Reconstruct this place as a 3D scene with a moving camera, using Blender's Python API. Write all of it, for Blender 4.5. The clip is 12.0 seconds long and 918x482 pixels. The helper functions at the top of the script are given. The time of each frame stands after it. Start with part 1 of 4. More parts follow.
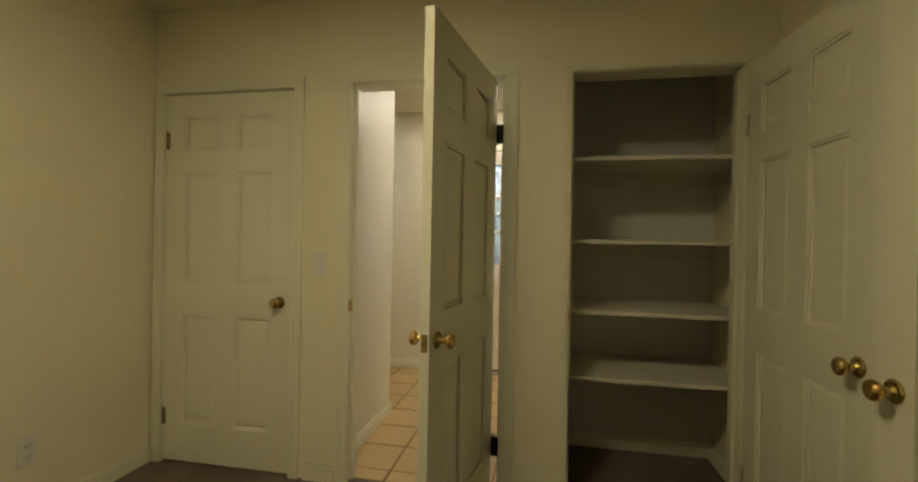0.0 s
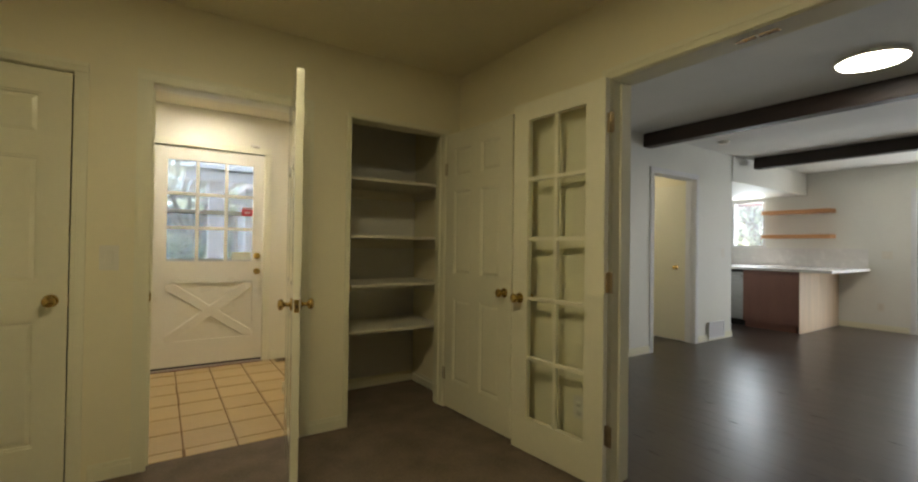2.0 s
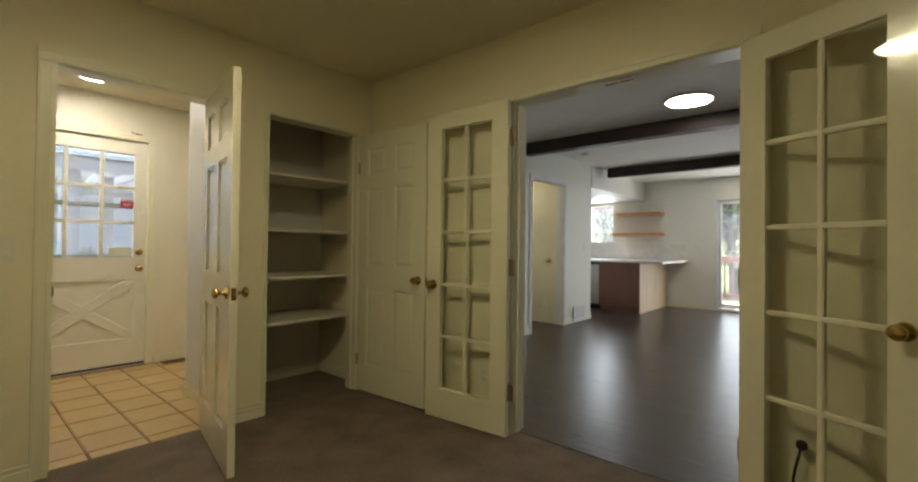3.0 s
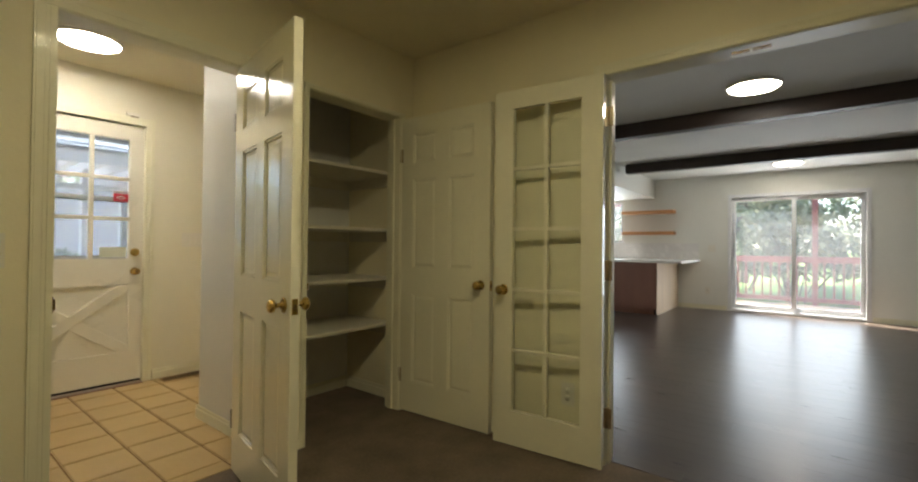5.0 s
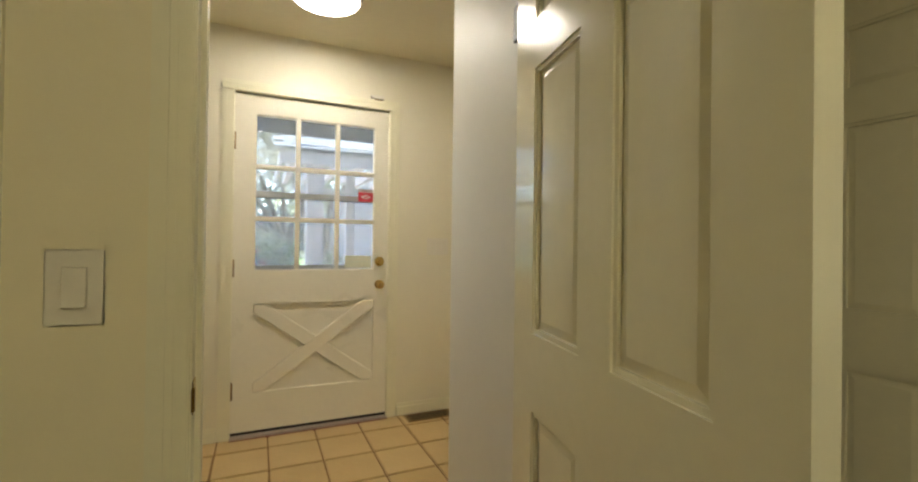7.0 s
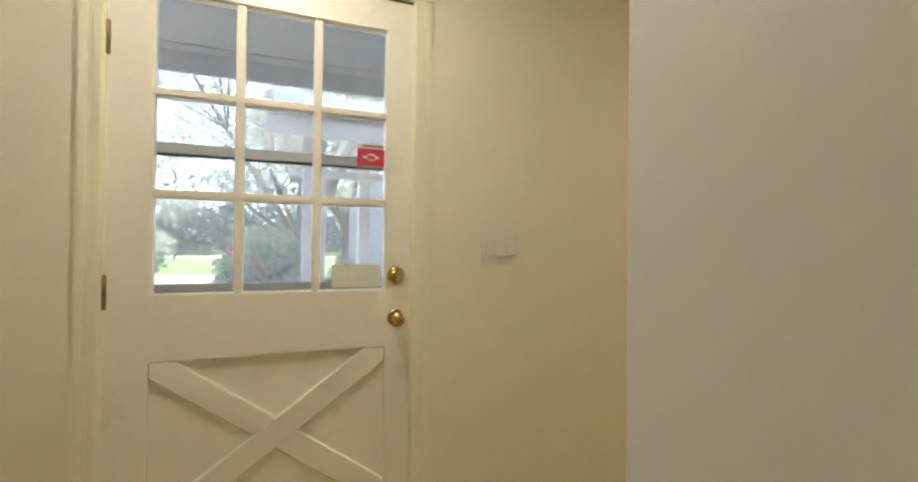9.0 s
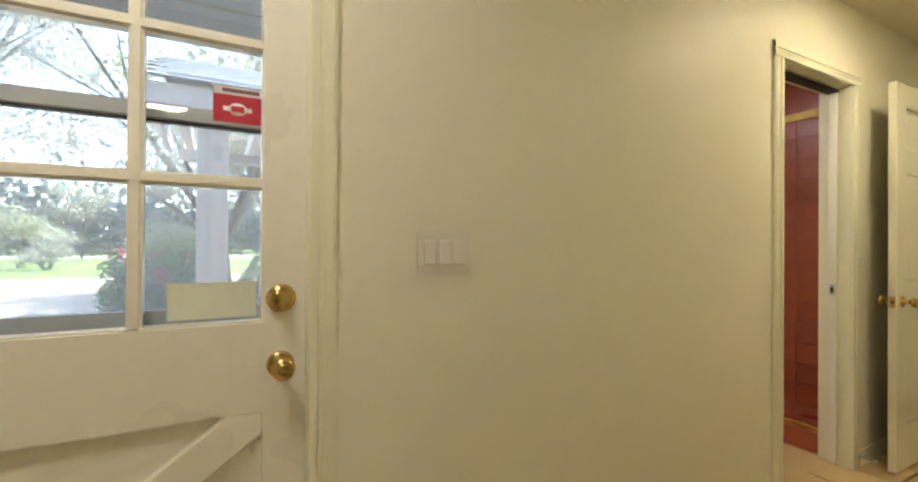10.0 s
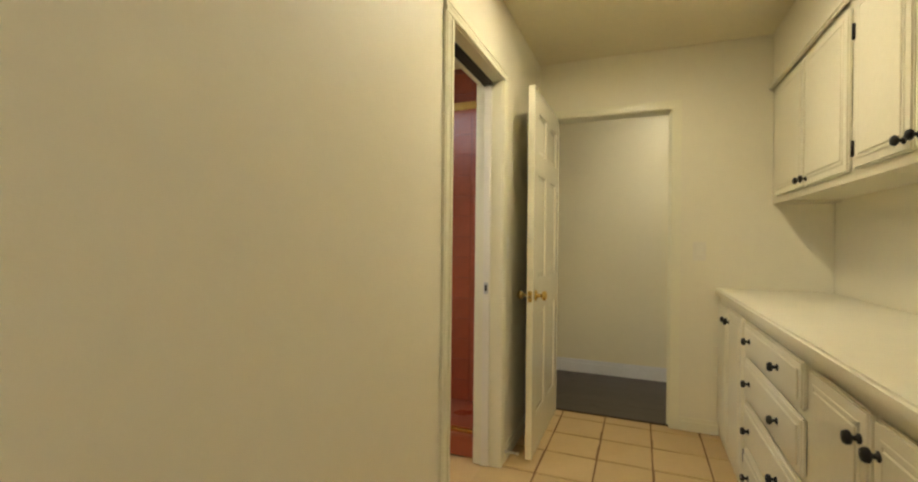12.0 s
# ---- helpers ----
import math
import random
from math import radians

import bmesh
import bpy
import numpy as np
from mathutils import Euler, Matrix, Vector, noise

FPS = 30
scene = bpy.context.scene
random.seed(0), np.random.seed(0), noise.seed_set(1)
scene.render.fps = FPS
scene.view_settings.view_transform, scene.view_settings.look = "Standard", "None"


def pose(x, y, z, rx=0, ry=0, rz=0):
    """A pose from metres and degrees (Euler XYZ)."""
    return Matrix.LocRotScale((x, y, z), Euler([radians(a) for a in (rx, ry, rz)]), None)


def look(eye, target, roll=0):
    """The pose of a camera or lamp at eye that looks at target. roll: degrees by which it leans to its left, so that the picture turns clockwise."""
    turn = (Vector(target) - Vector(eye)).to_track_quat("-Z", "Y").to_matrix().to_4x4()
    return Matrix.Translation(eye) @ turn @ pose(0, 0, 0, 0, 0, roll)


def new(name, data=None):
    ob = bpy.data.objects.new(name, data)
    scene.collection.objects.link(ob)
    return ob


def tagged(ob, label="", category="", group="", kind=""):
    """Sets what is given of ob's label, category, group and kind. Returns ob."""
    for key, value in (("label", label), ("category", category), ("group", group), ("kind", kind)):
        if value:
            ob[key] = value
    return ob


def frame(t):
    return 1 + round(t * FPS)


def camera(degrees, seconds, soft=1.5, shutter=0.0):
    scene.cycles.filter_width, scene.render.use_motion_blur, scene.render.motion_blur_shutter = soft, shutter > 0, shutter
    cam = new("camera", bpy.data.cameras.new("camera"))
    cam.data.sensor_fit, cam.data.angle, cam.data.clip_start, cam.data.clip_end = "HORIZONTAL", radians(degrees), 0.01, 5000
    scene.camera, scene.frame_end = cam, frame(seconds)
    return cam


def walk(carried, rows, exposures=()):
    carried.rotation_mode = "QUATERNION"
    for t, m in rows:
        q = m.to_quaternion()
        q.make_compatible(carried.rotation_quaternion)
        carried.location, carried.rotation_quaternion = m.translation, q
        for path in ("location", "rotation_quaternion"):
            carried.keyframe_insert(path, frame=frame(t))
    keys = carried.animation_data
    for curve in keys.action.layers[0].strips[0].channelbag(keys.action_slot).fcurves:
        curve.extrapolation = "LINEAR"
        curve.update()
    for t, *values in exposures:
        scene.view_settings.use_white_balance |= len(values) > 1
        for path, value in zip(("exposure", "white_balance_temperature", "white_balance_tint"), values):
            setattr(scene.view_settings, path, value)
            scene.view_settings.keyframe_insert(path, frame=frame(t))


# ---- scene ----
cam = camera(91.3, 12.0, soft=2.2)
METRES, EYE, TILT, LEAN, TURN = 6.62, 1.24, 0.0, 0.0, 10.4
ROWS = [
    (0.0, 0.0, 0.0, 0.0, 0.0, -0.07, -1.05),
    (0.5, -0.0308, -0.0258, -0.004, -11.49, 0.7, -0.97),
    (1.0, -0.0732, -0.0498, -0.0063, -24.07, 0.62, -0.86),
    (1.5, -0.1146, -0.0722, -0.0068, -34.26, 0.65, -0.77),
    (2.0, -0.154, -0.0828, -0.0078, -44.02, 0.65, -0.8),
    (2.5, -0.1873, -0.0877, -0.0111, -53.3, 0.67, -0.73),
    (3.0, -0.2169, -0.0867, -0.0145, -59.52, 0.69, -0.66),
    (5.0, -0.2022, 0.0191, -0.0155, -62.37, 0.63, -0.59),
    (5.5, -0.1778, 0.057, -0.0123, -51.28, 0.63, -0.67),
    (6.0, -0.1501, 0.1076, -0.0083, -42.45, 0.62, -0.74),
    (6.5, -0.1186, 0.154, -0.0068, -38.95, 0.56, -0.68),
    (7.0, -0.0928, 0.2008, -0.0084, -34.53, 0.42, -0.76),
    (9.0, 0.0, 0.3945, -0.0099, -31.51, 0.56, -0.64),
    (9.5, 0.0311, 0.4331, -0.007, -33.65, 0.31, -0.48),
    (10.0, 0.051, 0.4639, -0.0072, -38.76, 0.25, -0.38),
    (10.5, 0.0689, 0.489, -0.0092, -45.88, 0.28, -0.32),
    (11.0, 0.0987, 0.5018, -0.009, -57.42, 0.08, -0.66),
    (11.5, 0.134, 0.5046, -0.0082, -68.76, -0.08, -0.61),
    (12.0, 0.1665, 0.5089, -0.0064, -78.36, -0.0, -0.64),
]
walk(cam, [(t, pose(0, 0, EYE, TILT, LEAN, TURN) @ pose(METRES * x, METRES * y, METRES * z, 90 + pitch, roll, yaw)) for t, x, y, z, yaw, pitch, roll in ROWS],
     exposures=[(0.0, 3.0), (12.0, 3.0)])

# ---- world and sun ----
world = bpy.data.worlds.new("World")
scene.world = world
world.use_nodes = True
wn = world.node_tree
sky = wn.nodes.new("ShaderNodeTexSky")
sky.sky_type, sky.sun_disc = "NISHITA", False
SUN_DIR = Vector((0.28, 0.52, 0.8)).normalized()
sky.sun_elevation = math.asin(SUN_DIR.z)
sky.sun_rotation = math.atan2(SUN_DIR.x, SUN_DIR.y)
wn.links.new(sky.outputs[0], wn.nodes["Background"].inputs[0])
wn.nodes["Background"].inputs[1].default_value = 0.15
sun_data = bpy.data.lights.new("sun", "SUN")
sun_data.energy, sun_data.angle, sun_data.color = 5.0, radians(0.55), (1.0, 0.95, 0.86)
sun = new("sun", sun_data)
sun.matrix_world = look(SUN_DIR * 40, (0, 0, 0))
LAMP_FOYER, LAMP_LIVING, LAMP_ROOM, FILL_BATH = 6.2, 5.5, 6.8, 8.0
def window_light(x, y, z, w, h, watts, target):
    """The sky's light in a window opening."""
    a = bpy.data.lights.new("window_light", "AREA")
    a.shape, a.size, a.size_y, a.energy, a.color = "RECTANGLE", w, h, watts, (0.86, 0.93, 1.0)
    new("window_light", a).matrix_world = look((x, y, z), target)
window_light(8.36, 0.1, 1.06, 1.75, 1.9, 8, (4.0, 0.1, 0.4))
window_light(8.36, 3.24, 1.68, 0.5, 0.76, 2.5, (6.0, 3.2, 1.0))

# ---- materials ----
def mat(name, color, rough=0.5, metal=0.0, vary=0.08, scale=3.0, bump=0.0, bump_scale=60.0, spec=0.5,
        transmission=0.0, emission=0.0, rand=0.0, stretch=(1, 1, 1), color2=None, coat=0.0):
    """Principled surface with large soft variation, fine grain, relief and a shift per object."""
    m = bpy.data.materials.new(name)
    m.use_nodes = True
    nt = m.node_tree
    b = nt.nodes["Principled BSDF"]
    b.inputs["Roughness"].default_value = rough
    b.inputs["Metallic"].default_value = metal
    b.inputs["Specular IOR Level"].default_value = spec
    b.inputs["Transmission Weight"].default_value = transmission
    b.inputs["Coat Weight"].default_value = coat
    b.inputs["Base Color"].default_value = (*color, 1)
    if emission:
        b.inputs["Emission Color"].default_value = (*color, 1)
        b.inputs["Emission Strength"].default_value = emission
    if vary or bump:
        co = nt.nodes.new("ShaderNodeTexCoord")
        mp = nt.nodes.new("ShaderNodeMapping")
        mp.inputs["Scale"].default_value = stretch
        nt.links.new(co.outputs["Object"], mp.inputs["Vector"])
    if vary:
        n1 = nt.nodes.new("ShaderNodeTexNoise")
        n1.inputs["Scale"].default_value, n1.inputs["Detail"].default_value = scale, 6
        n2 = nt.nodes.new("ShaderNodeTexNoise")
        n2.inputs["Scale"].default_value, n2.inputs["Detail"].default_value = scale * 14, 3
        for n in (n1, n2):
            nt.links.new(mp.outputs[0], n.inputs["Vector"])
        add = nt.nodes.new("ShaderNodeMath")
        add.operation = "MULTIPLY_ADD"
        nt.links.new(n2.outputs[0], add.inputs[0])
        add.inputs[1].default_value = 0.5
        nt.links.new(n1.outputs[0], add.inputs[2])
        last = add.outputs[0]
        if rand:
            oi = nt.nodes.new("ShaderNodeObjectInfo")
            r = nt.nodes.new("ShaderNodeMath")
            r.operation = "MULTIPLY_ADD"
            nt.links.new(oi.outputs["Random"], r.inputs[0])
            r.inputs[1].default_value = rand
            nt.links.new(last, r.inputs[2])
            last = r.outputs[0]
        ramp = nt.nodes.new("ShaderNodeMapRange")
        ramp.inputs["From Min"].default_value = 0.4
        ramp.inputs["From Max"].default_value = 1.1 + rand
        nt.links.new(last, ramp.inputs["Value"])
        mix = nt.nodes.new("ShaderNodeMix")
        mix.data_type = "RGBA"
        c2 = color2 or tuple(c * (1 - 2 * vary) for c in color)
        mix.inputs["A"].default_value = (*c2, 1)
        mix.inputs["B"].default_value = (*[min(1, c * (1 + vary)) for c in color], 1)
        nt.links.new(ramp.outputs[0], mix.inputs["Factor"])
        nt.links.new(mix.outputs["Result"], b.inputs["Base Color"])
        rr = nt.nodes.new("ShaderNodeMapRange")
        rr.inputs["To Min"].default_value = max(0.02, rough - 0.06)
        rr.inputs["To Max"].default_value = min(1, rough + 0.08)
        nt.links.new(n1.outputs[0], rr.inputs["Value"])
        nt.links.new(rr.outputs[0], b.inputs["Roughness"])
    if bump:
        n3 = nt.nodes.new("ShaderNodeTexNoise")
        n3.inputs["Scale"].default_value, n3.inputs["Detail"].default_value = bump_scale, 4
        nt.links.new(mp.outputs[0], n3.inputs["Vector"])
        bp = nt.nodes.new("ShaderNodeBump")
        bp.inputs["Strength"].default_value, bp.inputs["Distance"].default_value = bump, 0.01
        nt.links.new(n3.outputs[0], bp.inputs["Height"])
        nt.links.new(bp.outputs[0], b.inputs["Normal"])
    return m


WALL = mat("cream_wall_paint", (0.83, 0.765, 0.555), 0.55, vary=0.02, scale=1.2, bump=0.05, bump_scale=90)
HALLWALL = mat("foyer_wall_paint", (0.80, 0.755, 0.60), 0.5, vary=0.02, scale=1.2, bump=0.05, bump_scale=90)
# greyer than the foyer paint: window daylight on the partition is put into its colour
PARTWALL = mat("daylit_partition_paint", (0.72, 0.705, 0.66), 0.5, vary=0.02, scale=1.2, bump=0.05, bump_scale=90)
WHITEWALL = mat("white_wall_paint", (0.80, 0.79, 0.72), 0.6, vary=0.02, scale=1.2, bump=0.12, bump_scale=90)
CEIL = mat("ceiling_paint", (0.78, 0.72, 0.53), 0.8, vary=0.03, scale=2, bump=0.3, bump_scale=120)
CEILW = mat("white_ceiling_paint", (0.78, 0.77, 0.72), 0.8, vary=0.03, scale=2, bump=0.3, bump_scale=120)
TRIM = mat("gloss_trim_paint", (0.82, 0.785, 0.60), 0.36, vary=0.025, scale=2.5, bump=0.05, bump_scale=35, coat=0.08)
DOORP = mat("gloss_door_paint", (0.82, 0.785, 0.61), 0.16, vary=0.03, scale=2.2, bump=0.06, bump_scale=25, coat=0.5)
FDOORP = mat("front_door_paint", (0.82, 0.78, 0.66), 0.28, vary=0.03, scale=2.2, bump=0.06, bump_scale=25, coat=0.2)
SHELFP = mat("shelf_paint", (0.72, 0.68, 0.56), 0.5, vary=0.05, scale=3, bump=0.1)
CABP = mat("cabinet_paint", (0.82, 0.78, 0.62), 0.3, vary=0.03, scale=2.5, bump=0.08, bump_scale=40, coat=0.2)
LAMIN = mat("laminate_worktop", (0.82, 0.78, 0.62), 0.35, vary=0.03, scale=8)
BRASS = mat("polished_brass", (0.66, 0.47, 0.17), 0.16, metal=1, vary=0.12, scale=18)
OLDBRASS = mat("tarnished_brass", (0.34, 0.24, 0.12), 0.4, metal=1, vary=0.2, scale=30)
BLACK = mat("black_iron", (0.014, 0.013, 0.012), 0.5, metal=0.3, vary=0.2, scale=20, bump=0.2)
DARK = mat("dark_gap", (0.02, 0.018, 0.015), 0.8, vary=0)
STEEL = mat("brushed_steel", (0.55, 0.55, 0.55), 0.32, metal=1, vary=0.1, scale=6, stretch=(1, 1, 20))
ALU = mat("grey_aluminium", (0.50, 0.50, 0.52), 0.4, metal=0.0, vary=0.05, scale=8)
CARPET = mat("brown_cut_pile_carpet", (0.26, 0.205, 0.16), 0.95, vary=0.2, scale=4.5, bump=1.0, bump_scale=260, spec=0.1)
TILE = mat("ochre_floor_tile", (0.53, 0.385, 0.185), 0.34, vary=0.14, scale=5, bump=0.12, bump_scale=30, rand=0.35,
           color2=(0.47, 0.32, 0.14))
GROUT = mat("brown_grout", (0.25, 0.145, 0.065), 0.9, vary=0.2, scale=12, bump=0.4)
PLANK = mat("dark_stained_oak", (0.060, 0.044, 0.034), 0.29, vary=0.3, scale=4, bump=0.02, bump_scale=20, rand=0.5, spec=0.42,
            stretch=(9, 0.8, 1), color2=(0.038, 0.027, 0.021))
PLANKGAP = mat("floor_joint", (0.008, 0.006, 0.005), 0.7, vary=0)
BEAM = mat("dark_stained_beam", (0.030, 0.016, 0.010), 0.5, vary=0.35, scale=3, bump=0.4, bump_scale=22, stretch=(6, 0.5, 6))
REDTILE = mat("terracotta_red_wall_tile", (0.44, 0.105, 0.05), 0.28, vary=0.12, scale=5, rand=0.2)
REDGROUT = mat("red_grout", (0.30, 0.10, 0.07), 0.8, vary=0.1)
SHELFWOOD = mat("orange_pine", (0.62, 0.30, 0.12), 0.45, vary=0.15, scale=4, stretch=(2, 0.6, 12))
PANELWOOD = mat("pink_brown_cabinet_panel", (0.27, 0.125, 0.09), 0.45, vary=0.1, scale=3, stretch=(2, 2, 0.4))
LIGHTWOOD = mat("pale_maple", (0.66, 0.50, 0.34), 0.45, vary=0.1, scale=3, stretch=(6, 6, 0.5))
QUARTZ = mat("white_stone_worktop", (0.80, 0.78, 0.75), 0.25, vary=0.05, scale=12)
PLASTIC = mat("white_switch_plastic", (0.78, 0.74, 0.64), 0.35, vary=0.03, scale=10)
REDSTK = mat("red_sticker", (0.55, 0.03, 0.06), 0.5, vary=0.05)
WHITESTK = mat("white_sticker", (0.8, 0.8, 0.8), 0.5, vary=0.03)
GREYINK = mat("grey_print", (0.25, 0.12, 0.14), 0.6, vary=0)
PAPER = mat("pale_paper_label", (0.74, 0.76, 0.62), 0.7, vary=0.05)
DECK = mat("red_stained_deck", (0.24, 0.08, 0.07), 0.6, vary=0.2, scale=4, bump=0.3, rand=0.2)
SIDING = mat("blue_grey_siding", (0.44, 0.39, 0.41), 0.7, vary=0.06, scale=3, rand=0.1)
WHITEEXT = mat("white_exterior_paint", (0.80, 0.80, 0.80), 0.55, vary=0.05, scale=3)
WHITEOUT = mat("white_porch_paint", (0.84, 0.79, 0.79), 0.55, vary=0.05, scale=3)
SOFFIT = mat("blue_grey_soffit", (0.24, 0.275, 0.315), 0.7, vary=0.06, scale=3)
SHINGLE = mat("grey_shingle", (0.16, 0.19, 0.22), 0.85, vary=0.25, scale=6, bump=0.5, rand=0.4)
CONCRETE = mat("pale_path", (0.42, 0.37, 0.33), 0.85, vary=0.12, scale=2, bump=0.3)
GRASS = mat("lawn", (0.13, 0.22, 0.035), 0.9, vary=0.3, scale=1.5, bump=1.0, bump_scale=40)
LEAF = mat("green_leaf", (0.17, 0.21, 0.12), 0.5, vary=0.45, scale=2.2, rand=0.2)
RHODO = mat("dark_rhododendron_leaf", (0.09, 0.15, 0.07), 0.45, vary=0.4, scale=3)
LEAFY = mat("spring_leaf", (0.42, 0.44, 0.31), 0.5, vary=0.4, scale=2.0)
DARKLEAF = mat("dark_foliage", (0.13, 0.16, 0.16), 0.6, vary=0.4, scale=1.2)
BLOSSOM = mat("white_blossom", (0.47, 0.46, 0.39), 0.6, vary=0.2, scale=2.5)
PINK = mat("pink_flower", (0.55, 0.07, 0.16), 0.5, vary=0.2)
BARK = mat("grey_bark", (0.13, 0.10, 0.075), 0.85, vary=0.3, scale=6, bump=0.6, bump_scale=25)
def glass(name, tint, veil):
    """Thin window glass; a scattered share of the light imitates haze over the view."""
    m = bpy.data.materials.new(name)
    m.use_nodes = True
    g = m.node_tree
    for n in list(g.nodes):
        g.nodes.remove(n)
    out, mix, film, tr, tl, gl, lw, pw, fr = [g.nodes.new("ShaderNode" + k) for k in ("OutputMaterial", "MixShader", "MixShader", "BsdfTransparent", "BsdfTranslucent", "BsdfGlossy", "LayerWeight", "Math", "Math")]
    gl.inputs["Roughness"].default_value = 0.02
    lw.inputs[0].default_value = 0.5
    pw.operation, pw.inputs[1].default_value = "POWER", 5.0
    fr.operation, fr.inputs[1].default_value, fr.inputs[2].default_value = "MULTIPLY_ADD", 0.8, 0.035
    g.links.new(lw.outputs["Facing"], pw.inputs[0])
    g.links.new(pw.outputs[0], fr.inputs[0])
    tr.inputs[0].default_value = (*tint, 1)
    tl.inputs[0].default_value = (0.85, 0.86, 0.88, 1)
    film.inputs[0].default_value = veil
    g.links.new(tr.outputs[0], film.inputs[1])
    g.links.new(tl.outputs[0], film.inputs[2])
    g.links.new(fr.outputs[0], mix.inputs[0])
    g.links.new(film.outputs[0], mix.inputs[1])
    g.links.new(gl.outputs[0], mix.inputs[2])
    g.links.new(mix.outputs[0], out.inputs[0])
    return m


GLASS = glass("clear_glass", (0.95, 0.97, 0.96), 0.0)
# both panes below scatter some light to imitate a bright haze outdoors
VEILED = glass("veiled_grey_glass", (0.74, 0.76, 0.78), 0.15)
SLIDER = glass("veiled_sliding_door_glass", (0.80, 0.81, 0.82), 0.026)


for _m in (LEAF, RHODO, LEAFY, BLOSSOM, DARKLEAF, PINK):
    # light passes through thin leaves
    _t = _m.node_tree
    _b = _t.nodes["Principled BSDF"]
    _tl, _mx = _t.nodes.new("ShaderNodeBsdfTranslucent"), _t.nodes.new("ShaderNodeMixShader")
    _mx.inputs[0].default_value = 0.5
    if _b.inputs["Base Color"].links:
        _t.links.new(_b.inputs["Base Color"].links[0].from_socket, _tl.inputs[0])
    _t.links.new(_b.outputs[0], _mx.inputs[1])
    _t.links.new(_tl.outputs[0], _mx.inputs[2])
    _t.links.new(_mx.outputs[0], _t.nodes["Material Output"].inputs[0])


def glow(name, color, strength):
    m = bpy.data.materials.new(name)
    m.use_nodes = True
    b = m.node_tree.nodes["Principled BSDF"]
    b.inputs["Base Color"].default_value = (0.8, 0.8, 0.8, 1)
    b.inputs["Emission Color"].default_value = (*color, 1)
    b.inputs["Emission Strength"].default_value = strength
    return m


# ---- mesh helpers ----
def box(bm, x0, x1, y0, y1, z0, z1):
    v = [bm.verts.new(p) for p in ((x0, y0, z0), (x1, y0, z0), (x1, y1, z0), (x0, y1, z0), (x0, y0, z1), (x1, y0, z1), (x1, y1, z1), (x0, y1, z1))]
    for f in ((3, 2, 1, 0), (4, 5, 6, 7), (0, 1, 5, 4), (1, 2, 6, 5), (2, 3, 7, 6), (3, 0, 4, 7)):
        bm.faces.new([v[i] for i in f])
    return bm


def boxes(*dims):
    bm = bmesh.new()
    for d in dims:
        box(bm, *d)
    return bm


def bevel(bm, w=0.003, seg=2):
    bmesh.ops.bevel(bm, geom=bm.edges[:], offset=w, segments=seg, affect="EDGES", clamp_overlap=True)
    return bm


def rbox(x0, x1, y0, y1, z0, z1, w=0.003, seg=2):
    return bevel(boxes((x0, x1, y0, y1, z0, z1)), w, seg)


def prism(pts, y0, y1):
    """A polygon in x and z, drawn out along y."""
    bm = bmesh.new()
    a = [bm.verts.new((x, y0, z)) for x, z in pts]
    b = [bm.verts.new((x, y1, z)) for x, z in pts]
    bm.faces.new(a)
    bm.faces.new(b[::-1])
    n = len(pts)
    for i in range(n):
        bm.faces.new((a[i], b[i], b[(i + 1) % n], a[(i + 1) % n]))
    bmesh.ops.recalc_face_normals(bm, faces=bm.faces[:])
    return bm


def lathe(profile, m=None, seg=24):
    """Profile of (radius, height) turned round z, then posed by m."""
    bm = bmesh.new()
    rings = []
    for r, z in profile:
        rings.append([bm.verts.new((r * math.cos(2 * math.pi * i / seg), r * math.sin(2 * math.pi * i / seg), z)) for i in range(seg)])
    for a, b in zip(rings, rings[1:]):
        for i in range(seg):
            bm.faces.new((a[i], a[(i + 1) % seg], b[(i + 1) % seg], b[i]))
    bm.faces.new(rings[0][::-1])
    bm.faces.new(rings[-1])
    for f in bm.faces:
        f.smooth = True
    if m:
        bmesh.ops.transform(bm, matrix=m, verts=bm.verts[:])
    return bm


def mesh_ob(name, bm, material):
    me = bpy.data.meshes.new(name)
    bmesh.ops.recalc_face_normals(bm, faces=bm.faces[:])
    bm.to_mesh(me)
    bm.free()
    me.materials.append(material)
    return new(name, me)


def part(name, bm, material, parent, label=""):
    ob = mesh_ob(name, bm, material)
    ob.parent = parent
    return tagged(ob, label)


def thing(name, label, category, m=None, group="", kind=""):
    ob = new(name)
    ob.empty_display_size = 0.1
    if m:
        ob.matrix_world = m
    return tagged(ob, label, category, group, kind)


def structure(name, bm, material, label, category):
    return tagged(mesh_ob(name, bm, material), label, category, kind="structure")


def pane(name, bm, parent, material=GLASS):
    ob = part(name, bm, material, parent)
    ob.visible_shadow = False
    return ob


def wall_x(bm, x0, x1, y0, y1, z1, holes=(), z0=0.0):
    """A wall that runs along x, with openings (from, to, bottom, top)."""
    a = x0
    for h0, h1, b, t in sorted(holes):
        if h0 > a:
            box(bm, a, h0, y0, y1, z0, z1)
        if b > z0:
            box(bm, h0, h1, y0, y1, z0, b)
        box(bm, h0, h1, y0, y1, t, z1)
        a = h1
    if x1 > a:
        box(bm, a, x1, y0, y1, z0, z1)
    return bm


